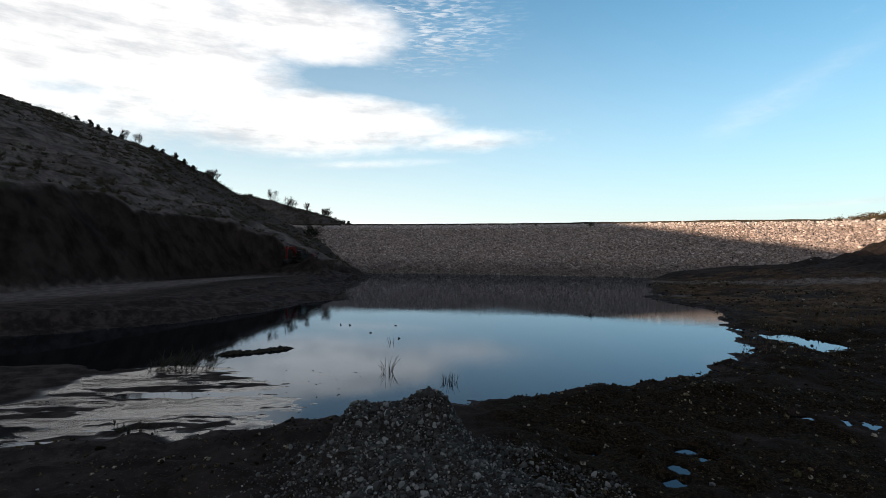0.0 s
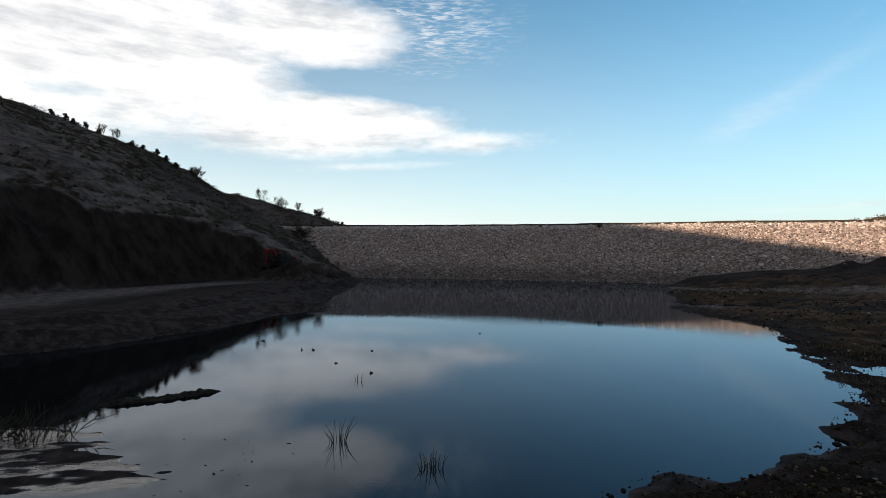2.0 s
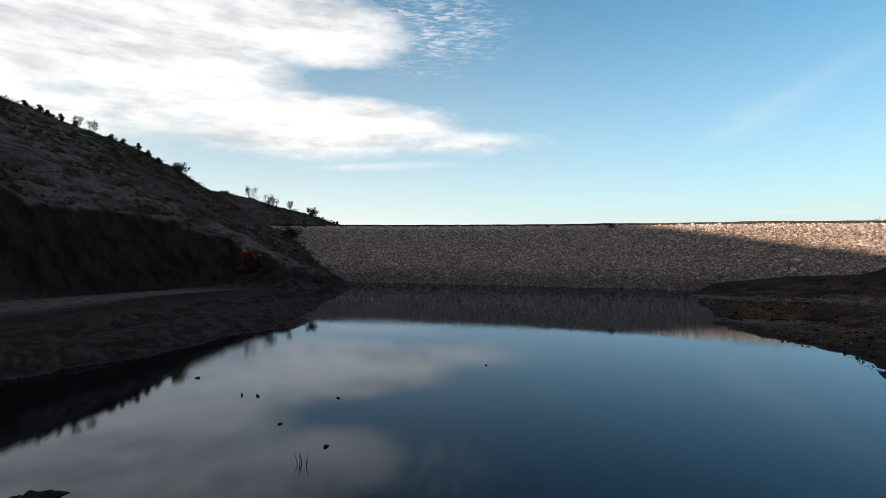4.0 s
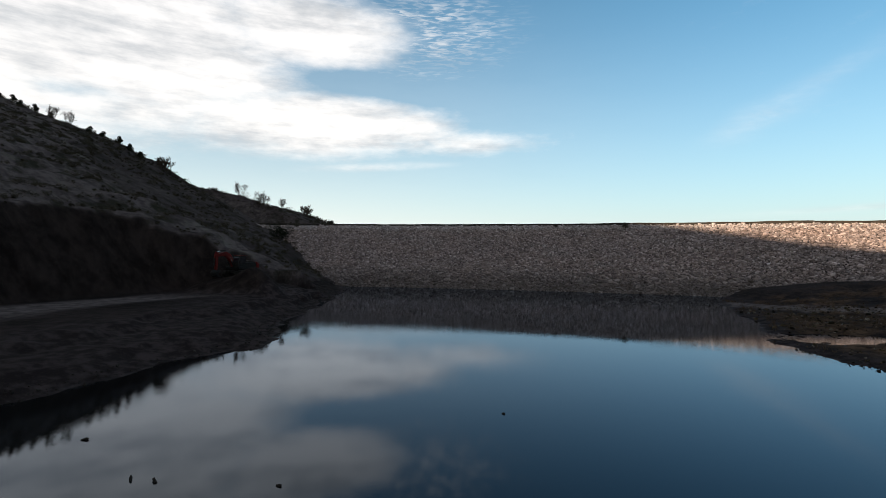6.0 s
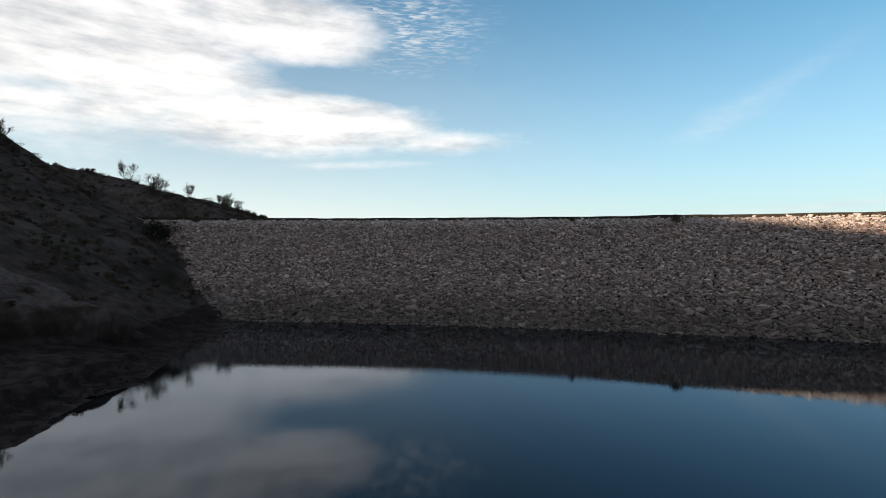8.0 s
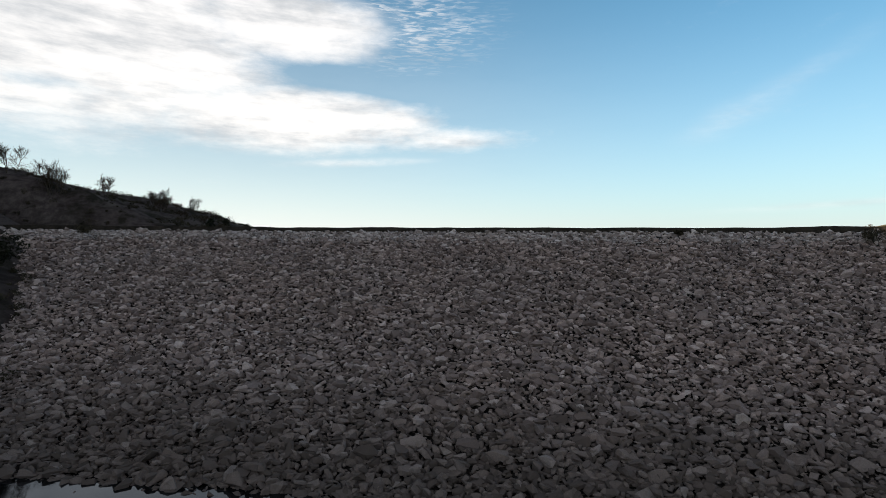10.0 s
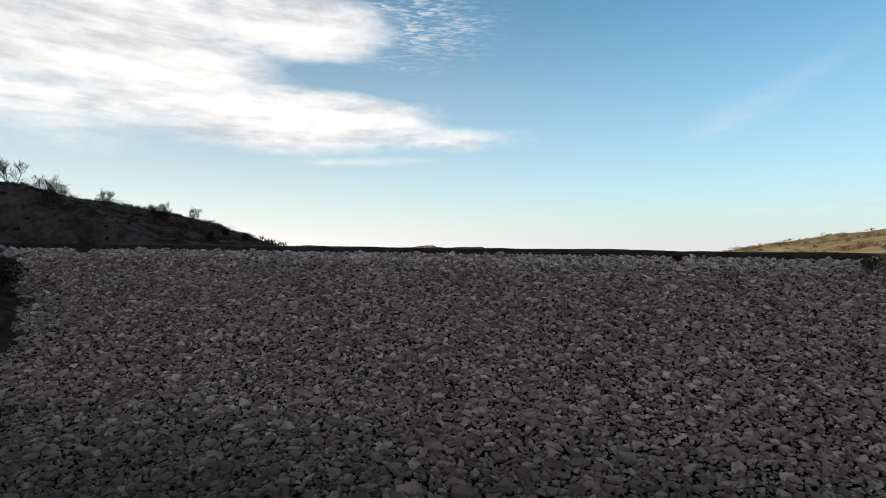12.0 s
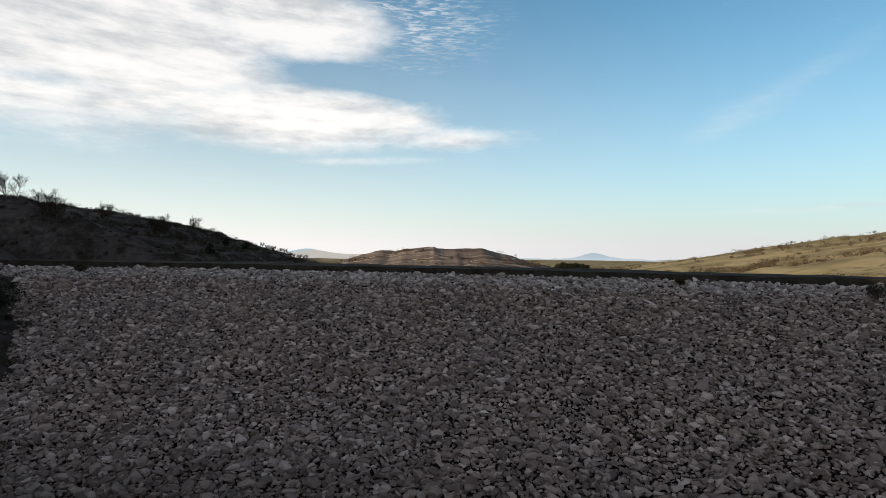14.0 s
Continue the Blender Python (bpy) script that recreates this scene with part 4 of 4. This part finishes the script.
def build_excavator():
    e = tagged(new("excavator"), "red and black crawler excavator with lowered bucket below the cut bank", "excavator")
    for side in (-1, 1):
        y = side * 1.05
        pts = [(-1.75, 0.12), (-1.55, 0.0), (1.55, 0.0), (1.75, 0.12), (1.9, 0.42), (1.75, 0.74), (1.5, 0.84), (-1.5, 0.84), (-1.75, 0.74), (-1.9, 0.42)]
        track = profile_part("track", pts, 0.55, y, RUBBER, e, 0.04, "muddy steel crawler track")
        for k in range(15):
            x = -1.5 + k * 0.214
            for z in (-0.015, 0.855):
                box_part("track_shoe", (x, y, z), (0.16, 0.57, 0.05), STEEL, track, 0.0)
        for x in (-1.45, 1.45):
            t = Tubes(16)
            t.add([Vector((x, y - 0.3, 0.42)), Vector((x, y - 0.3, 0.42)), Vector((x, y + 0.3, 0.42)), Vector((x, y + 0.3, 0.42))], [0.01, 0.33, 0.33, 0.01])
            part("drive_wheel", t.mesh("drive_wheel", STEEL), STEEL, track)
    box_part("undercarriage", (0, 0, 0.62), (2.2, 1.7, 0.45), STEEL, e, 0.06)
    t = Tubes(24)
    t.add([Vector((0, 0, 0.8)), Vector((0, 0, 0.8)), Vector((0, 0, 1.06)), Vector((0, 0, 1.06))], [0.01, 0.75, 0.75, 0.01])
    part("turntable", t.mesh("turntable", STEEL), STEEL, e)
    body = profile_part("upper_body", [(1.3, 1.02), (1.45, 1.25), (1.3, 1.45), (0.2, 1.5), (0.0, 1.95), (-1.55, 2.0), (-1.75, 1.8), (-1.75, 1.02)], 2.4, 0, STEEL, e, 0.07, "dark engine housing")
    profile_part("counterweight", [(-1.72, 0.98), (-1.72, 2.02), (-2.05, 1.98), (-2.3, 1.7), (-2.3, 1.25), (-2.1, 1.0)], 2.45, 0, RED, e, 0.09, "rounded red counterweight")
    box_part("engine_cover", (-0.85, 0.1, 2.06), (1.3, 1.7, 0.16), STEEL, body, 0.05)
    rod_part("exhaust_pipe", (-1.2, 0.6, 2.1), (-1.2, 0.6, 2.6), 0.06, STEEL, body)
    for k in range(5):
        box_part("louvre", (-1.45 + 0.2 * k, -1.22, 1.55), (0.12, 0.03, 0.5), STEEL, body, 0.0)
    cab = profile_part("cab", [(0.1, 1.45), (0.0, 2.75), (0.15, 2.88), (1.15, 2.85), (1.42, 2.2), (1.48, 1.45)], 1.0, 0.68, STEEL, e, 0.05, "black cab")
    profile_part("side_window", [(0.22, 1.85), (0.16, 2.65), (1.05, 2.65), (1.28, 2.15), (1.32, 1.85)], 0.03, 1.19, GLASS, cab, 0.005)
    profile_part("side_window", [(0.22, 1.85), (0.16, 2.65), (1.05, 2.65), (1.28, 2.15), (1.32, 1.85)], 0.03, 0.17, GLASS, cab, 0.005)
    box_part("windscreen", (1.36, 0.68, 2.35), (0.03, 0.82, 0.7), GLASS, cab, 0.0, "", Matrix.Rotation(radians(-22), 4, "Y"))
    box_part("roof_plate", (0.62, 0.68, 2.9), (1.15, 1.02, 0.05), RED, cab, 0.02)
    boom = profile_part("boom", [(0.95, 1.35), (1.25, 1.3), (2.1, 2.5), (2.7, 2.85), (3.9, 2.75), (4.05, 2.95), (3.85, 3.1), (2.5, 3.4), (1.75, 3.05), (0.85, 1.6)], 0.45, 0, RED, e, 0.04, "bent red boom")
    rod_part("boom_cylinder", (1.35, 0.34, 1.25), (1.75, 0.34, 2.1), 0.09, STEEL, boom)
    rod_part("boom_cylinder", (1.35, -0.34, 1.25), (1.75, -0.34, 2.1), 0.09, STEEL, boom)
    rod_part("cylinder_rod", (1.75, 0.34, 2.1), (1.95, 0.34, 2.65), 0.05, CHROME, boom)
    rod_part("cylinder_rod", (1.75, -0.34, 2.1), (1.95, -0.34, 2.65), 0.05, CHROME, boom)
    stick = profile_part("stick", [(3.7, 3.35), (4.0, 3.4), (4.2, 2.85), (4.1, 1.0), (3.92, 0.9), (3.75, 2.75)], 0.34, 0, RED, e, 0.03, "upright red stick")
    rod_part("stick_cylinder", (2.5, 0, 3.52), (3.3, 0, 3.5), 0.09, STEEL, boom)
    rod_part("cylinder_rod", (3.3, 0, 3.5), (3.8, 0, 3.35), 0.05, CHROME, stick)
    rod_part("bucket_cylinder", (4.25, 0, 2.6), (4.3, 0, 1.6), 0.08, STEEL, stick)
    bucket = profile_part("bucket", [(3.7, 1.0), (4.2, 1.05), (4.42, 0.75), (4.38, 0.35), (4.05, 0.1), (3.45, 0.05), (3.5, 0.18), (4.0, 0.28), (4.1, 0.55), (3.75, 0.82)], 1.0, 0, STEEL, e, 0.02, "toothed steel bucket")
    for k in range(5):
        box_part("tooth", (3.38, -0.42 + 0.21 * k, 0.08), (0.2, 0.07, 0.07), STEEL, bucket, 0.01)
    return e


excavator = build_excavator()
excavator.matrix_basis = pose(-26.95, 96.6, ground_z(-26.95, 96.6) + 0.02, 0, 0, -114)

# ---- riprap and gravel ----
lay_riprap()
pour_heap()

# ---- trees and shrubs on the left ridge ----
kinds = [bare_tree(1, 4.4, 5.0, 3, 1.2), bare_tree(2, 4.5, 6.2, 7), bare_tree(3, 3.6, 5.8, 12, 1.1), bare_tree(4, 3.3, 3.4, 4), bare_tree(5, 1.7, 2.2, 5, 0.8)]
spots = [(-58.9, 174.9, 0, 10), (-51.9, 173.9, 1, 40), (-48.0, 179.7, 3, 80), (-42.6, 185.2, 2, 0), (-40.0, 188.0, 4, 20), (-38.4, 192.0, 4, 75),
         (-91.5, 146.5, 3, 70), (-88.0, 147.0, 3, 200), (-84.5, 150.0, 4, 140), (-71.5, 157.5, 2, 60), (-69.0, 159.0, 4, 190), (-109.5, 146.0, 4, 33)]
spots += [(-51.8, 210.5, 4, 210), (-49.4, 213.0, 3, 15), (-47.6, 214.0, 4, 160), (-46.0, 215.0, 4, 40),
          (-48.6, 256.5, 4, 290), (-46.9, 256.0, 4, 80), (-45.9, 256.5, 4, 15), (-44.7, 255.0, 4, 45), (-43.2, 257.5, 4, 330), (-41.8, 257.0, 4, 110), (-40.4, 257.0, 4, 250), (-39.3, 256.5, 4, 200), (-37.0, 255.5, 4, 60), (-34.8, 253.5, 4, 10), (-32.6, 257.0, 4, 170), (-30.5, 256.0, 4, 260)]
used = set()
for x, y, k, turn in spots:
    m = pose(x, y, ground_z(x, y), 0, 0, turn)
    if k in used:
        copy_thing(kinds[k], m)
    else:
        kinds[k].matrix_basis = m
        used.add(k)

juniper = shrub(11, 1.9, 1.9, LEAF, "small dark evergreen juniper on the hillside ridge", 1100, 0.13, "juniper", "junipers on the ridge", 0.1)
spots = [(-108.8, 151.0), (-97.0, 148.0), (-94.5, 149.5), (-87.0, 152.5), (-85.0, 154.5), (-79.5, 156.5), (-77.0, 157.0), (-64.0, 172.0), (-104.0, 150.0), (-82.0, 156.0),
         (-40.5, 208.0), (-39.0, 216.0), (-34.5, 186.0), (-99.5, 147.0)]
for n_, (x, y) in enumerate(spots):
    m = pose(x, y, ground_z(x, y), 0, 0, 47 * n_)
    if n_ == 0:
        juniper.matrix_basis = m
    else:
        copy_thing(juniper, m)

dark = shrub(12, 4.6, 3.6, LEAF, "broad dark evergreen bush beside the stone dam face", 3200, 0.14, "bush")
dark.matrix_basis = pose(-37.4, 145.2, ground_z(-37.4, 145.2) - 0.2)
for x, z, w in ((41.4, 12.1, 1), (-37.5, 12.6, 0.8), (27.0, 12.6, 0.55)):
    b = shrub(int(50 + x), 1.9 * w, 1.2 * w, SCRUB, "low dark shrub growing between the facing stones", 700, 0.09, "crest_shrub", "shrubs on the dam face")
    b.matrix_basis = pose(x, float(crest_y(x)) - (DAM_HEIGHT - z) * DAM_RUN, z)


def hillside_scrub():
    rng = np.random.default_rng(33)
    cos, faces, base = [], [], 0
    n = 9000
    x, y = rng.uniform(-118, -22, n), rng.uniform(45, 262, n)
    z, cov = terrain(x, y)
    patch = fbm(x, y, 16, 3, 81)
    for i in range(n):
        if (cov["hill"][i] < 0.4 and y[i] < 160) or patch[i] < rng.uniform(-0.35, 0.22):
            continue
        w = min(2.2, rng.lognormal(-0.5, 0.45))
        lumps = [(x[i] + rng.normal(0, 0.35 * w), y[i] + rng.normal(0, 0.35 * w), z[i] + rng.uniform(0.1, 0.45) * w, 0.42 * w) for _ in range(4)]
        co, f = leaf_mass(rng, lumps, int(70 + 90 * w), 0.09)
        cos.append(co), faces.append(f + base)
        base += len(co)
    me = mesh_from("hillside_scrub", np.concatenate(cos), np.concatenate(faces))
    me.materials.append(SCRUB)
    tagged(new("hillside_scrub", me), "patchy leafless scrub covering the shaded hillside", "scrub", kind="stuff")
    # far slope on the right
    cos, faces, base = [], [], 0
    x, y = rng.uniform(80, 520, 3000), rng.uniform(210, 900, 3000)
    x[:260], y[:260] = rng.uniform(-105, 150, 260), rng.uniform(590, 680, 260)
    x[260:1500], y[260:1500] = rng.uniform(95, 300, 1240), rng.uniform(205, 420, 1240)
    z, _ = terrain(x, y)
    patch = fbm(x, y, 45, 3, 83)
    for i in range(3000):
        if patch[i] < rng.uniform(-0.12, 0.28):
            continue
        w = rng.uniform(1.8, 5.0)
        lumps = [(x[i] + rng.normal(0, 0.5 * w), y[i] + rng.normal(0, 0.5 * w), z[i] + rng.uniform(0.1, 0.4) * w, 0.45 * w) for _ in range(4)]
        co, f = leaf_mass(rng, lumps, 170, 0.3)
        cos.append(co), faces.append(f + base)
        base += len(co)
    me = mesh_from("far_scrub", np.concatenate(cos), np.concatenate(faces))
    me.materials.append(BRUSH)
    tagged(new("far_scrub", me), "brown scrub on the sunlit far slope", "scrub", kind="stuff")


hillside_scrub()


def far_wood():
    """A flat-topped clump of dark trees far down the valley."""
    rng = np.random.default_rng(52)
    lumps = []
    for _ in range(90):
        f = rng.uniform(-1, 1)
        top = -11.5 - 5.0 * abs(f) ** 4
        lumps.append((230 + 27 * f, 900 + rng.uniform(-7, 7), rng.uniform(-21, top), rng.uniform(2.5, 4.0)))
    me = mesh_from("far_wood", *leaf_mass(rng, lumps, 9000, 1.1))
    me.materials.append(LEAF)
    tagged(new("far_wood", me), "dark flat-topped wood down in the valley", "wood", kind="stuff")


far_wood()

# ---- reeds and dead branches in the water ----
for seed, x, y, w, h, count, lean, label in (
        (1, -2.95, 27.3, 0.5, 1.05, 18, 0.32, "sparse dark reed clump leaning out of the still water"),
        (2, 0.35, 25.2, 0.75, 0.68, 30, 0.2, "low dark reed clump standing in the still water"),
        (3, -3.6, 35.5, 0.5, 0.6, 7, 0.2, "thin reed stalks in open water")):
    reed_clump(seed, w, h, count, REED, label, lean).matrix_basis = pose(x, y, 0)


def dead_bush(seed, x, y, width, height, count, label):
    rng = np.random.default_rng(seed)
    t = Tubes(3)
    for _ in range(count):
        at = Vector((rng.uniform(-width, width) * 0.5, rng.uniform(-0.5, 0.5), -0.1))
        way = Vector((rng.uniform(-0.3, 0.9), rng.normal(0, 0.25), 1)).normalized()
        grow(t, rng, at, way, height * rng.uniform(0.35, 0.75), 0.018, 1, 0.5, 0.05)
    ob = tagged(new("dead_bush", t.mesh("dead_bush", REED)), label, "dead bush")
    ob.matrix_basis = pose(x, y, 0)


dead_bush(5, -14.0, 27.3, 3.4, 1.5, 34, "tangle of dead dark stems rising from the wet mud")
dead_bush(6, -11.4, 18.4, 1.6, 0.5, 14, "low dead stems at the edge of the mud bank")


def mud_ridge():
    """A low lumpy bar of mud standing out of the water."""
    rng = np.random.default_rng(9)
    a, b = Vector((-14.2, 30.9)), Vector((-9.6, 33.6))
    n, k = 70, 13
    co, faces = [], []
    for i in range(n + 1):
        f = i / n
        c = a.lerp(b, f) + Vector((0.0, 0.12 * math.sin(f * 9)))
        env = min(1, 6 * f, 6 * (1 - f)) * (1.0 - 0.45 * abs(noise.noise(Vector((f * 9, 0, 3)))))
        for j in range(k):
            w = math.pi * j / (k - 1)
            r = 0.25 * env * (1 + 0.45 * noise.noise(Vector((f * 26, j * 0.7, 1))) + 0.25 * noise.noise(Vector((f * 70, j * 1.5, 7))))
            co.append((c.x - 0.5 * math.cos(w) * r, c.y + 0.9 * math.cos(w) * r, math.sin(w) * r * 1.0 - 0.06))
        if i:
            for j in range(k - 1):
                q = (i - 1) * k + j
                faces.append((q, q + 1, q + k + 1, q + k))
    me = mesh_from("mud_ridge", np.array(co), np.array(faces))
    me.materials.append(MUD)
    tagged(new("mud_ridge", me), "narrow lumpy bar of black mud in the shallow water", "mud bar")


MUD = simple("wet_mud", (0.008, 0.007, 0.006), (0.028, 0.023, 0.019), 3.0, 0.7, 0, 0.6, 0.05)
mud_ridge()


def clods_and_tufts():
    rng = np.random.default_rng(14)
    lumps, tufts = [], Tubes(3)
    edges = list(zip(SHORE[1:10], SHORE[2:11])) + list(zip(SHORE[16:31], SHORE[17:32]))
    for (x0, y0), (x1, y1) in edges:
        for _ in range(int(math.hypot(x1 - x0, y1 - y0) * 16)):
            f, out = rng.uniform(), abs(rng.normal(0.3, 1.2)) - 0.35
            nx_, ny_ = (y1 - y0), -(x1 - x0)
            ln = math.hypot(nx_, ny_)
            x, y = x0 + f * (x1 - x0) + nx_ / ln * out, y0 + f * (y1 - y0) + ny_ / ln * out
            s = min(0.35, rng.lognormal(-2.5, 0.5)) * (1 if out > 0 else 0.6)
            lumps.append((ROUND[int(rng.integers(len(ROUND)))], euler_matrix(*rng.normal(0, 0.3, 2), rng.uniform(0, 6.28)) * s, np.array([x, y, 0.0])))
    level = terrain(np.array([p[2][0] for p in lumps]), np.array([p[2][1] for p in lumps]))[0]
    for p, z in zip(lumps, level):
        p[2][2] = max(-0.02, z) + 0.02
    for _ in range(55):
        x, y = rng.uniform(-13, -4), rng.uniform(22.5, 27.5)
        s = min(0.2, rng.lognormal(-2.8, 0.4))
        lumps.append((ROUND[int(rng.integers(len(ROUND)))], euler_matrix(0, 0, rng.uniform(0, 6.28)) * (s * np.array([1.9, 0.8, 0.45])), np.array([x, y, 0.0])))
    joined("mud_clods", lumps, MUD, None, "black mud clods along the water's edge")["category"] = "mud clods"
    xs, ys = rng.uniform(12, 64, 7000), rng.uniform(30, 106, 7000)
    for x, y, z, thick in zip(xs, ys, terrain(xs, ys)[0], fbm(xs, ys, 7, 3, 91)):
        if z < 0.08 or thick < rng.uniform(-0.15, 0.35):
            continue
        for _ in range(6):
            h = rng.uniform(0.1, 0.34)
            p = Vector((x + rng.normal(0, 0.15), y + rng.normal(0, 0.15), z - 0.03))
            tip = p + Vector((rng.normal(0, 0.3) * h, rng.normal(0, 0.3) * h, h))
            tufts.add([p, p.lerp(tip, 0.5) + Vector((0, 0, 0.05)), tip], [0.022, 0.016, 0.004])
    me = tufts.mesh("dry_grass", DRY)
    tagged(new("dry_grass", me), "dry brown grass tufts on the dark bank", "grass", kind="stuff")


clods_and_tufts()


def floating_bit(seed, x, y, length, height):
    """A small dark unidentified thing that just breaks the surface; its stub shape is made up."""
    rng = np.random.default_rng(seed)
    t = Tubes(7)
    w = rng.uniform(0, 6.283)
    d = Vector((math.cos(w), math.sin(w), 0)) * length
    up = Vector((0, 0, height))
    t.add([-d, -d * 0.9, up * 0.3, d * 0.7 + up * 0.5, d + up * 0.45], [0.005, 0.04, 0.05, 0.04, 0.005])
    t.add([d * 0.2 + up * 0.3, d * 0.25 + up * 0.8, d * 0.4 + up * 1.1], [0.03, 0.026, 0.012])
    ob = tagged(new("floating_bit", t.mesh("floating_bit", MUD)), "small black unidentified thing breaking the calm surface", "driftwood", "stubs in the water")
    ob.matrix_basis = pose(x, y, 0)


for k, (x, y, length, height) in enumerate(((-8.7, 43.3, 0.14, 0.12), (-7.9, 43.2, 0.16, 0.1), (-3.2, 37.1, 0.11, 0.09), (-5.6, 39.4, 0.1, 0.05), (-4.0, 43.0, 0.1, 0.05),
                                           (-12.4, 46.5, 0.14, 0.08), (3.6, 50.0, 0.08, 0.05))):
    floating_bit(60 + k, x, y, length, height)


# ---- distance ----
def far_range():
    mat, n, s = material("far_hills_haze_glow")
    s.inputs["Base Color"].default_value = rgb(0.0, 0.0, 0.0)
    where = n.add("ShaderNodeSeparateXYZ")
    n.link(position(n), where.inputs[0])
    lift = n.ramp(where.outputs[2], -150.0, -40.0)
    # haze painted into the glow: blue above, paler towards the foot
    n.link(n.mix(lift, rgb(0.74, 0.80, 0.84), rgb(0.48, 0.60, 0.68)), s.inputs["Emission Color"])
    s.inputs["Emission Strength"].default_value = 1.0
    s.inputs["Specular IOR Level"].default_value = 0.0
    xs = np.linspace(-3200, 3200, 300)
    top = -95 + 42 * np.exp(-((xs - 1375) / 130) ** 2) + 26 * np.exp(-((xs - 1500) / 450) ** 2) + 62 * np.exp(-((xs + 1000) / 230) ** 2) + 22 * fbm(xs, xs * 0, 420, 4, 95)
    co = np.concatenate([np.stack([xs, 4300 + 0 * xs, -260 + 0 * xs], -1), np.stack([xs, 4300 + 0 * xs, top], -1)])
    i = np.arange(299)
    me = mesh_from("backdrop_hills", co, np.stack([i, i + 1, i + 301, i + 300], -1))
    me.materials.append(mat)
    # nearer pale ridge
    tan, n, s = material("far_ridge_haze_glow")
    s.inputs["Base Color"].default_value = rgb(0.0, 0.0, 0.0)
    # the ridge glows in one flat tan that stands in for haze
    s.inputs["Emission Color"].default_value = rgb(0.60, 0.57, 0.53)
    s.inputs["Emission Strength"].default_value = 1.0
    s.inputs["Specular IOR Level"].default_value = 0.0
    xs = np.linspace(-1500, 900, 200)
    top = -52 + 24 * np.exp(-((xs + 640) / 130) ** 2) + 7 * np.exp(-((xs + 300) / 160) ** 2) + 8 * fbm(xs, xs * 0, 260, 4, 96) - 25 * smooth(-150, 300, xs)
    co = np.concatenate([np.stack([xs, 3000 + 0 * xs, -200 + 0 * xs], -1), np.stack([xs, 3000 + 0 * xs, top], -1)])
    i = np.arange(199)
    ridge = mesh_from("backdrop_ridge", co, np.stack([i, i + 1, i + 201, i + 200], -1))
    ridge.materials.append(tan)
    tagged(new("backdrop_ridge", ridge), "self-lit pale tan ridge with painted haze beyond the valley", "backdrop", kind="structure")
    tagged(new("backdrop_hills", me), "self-lit pale blue mountain range with painted haze on the horizon", "backdrop", kind="structure")


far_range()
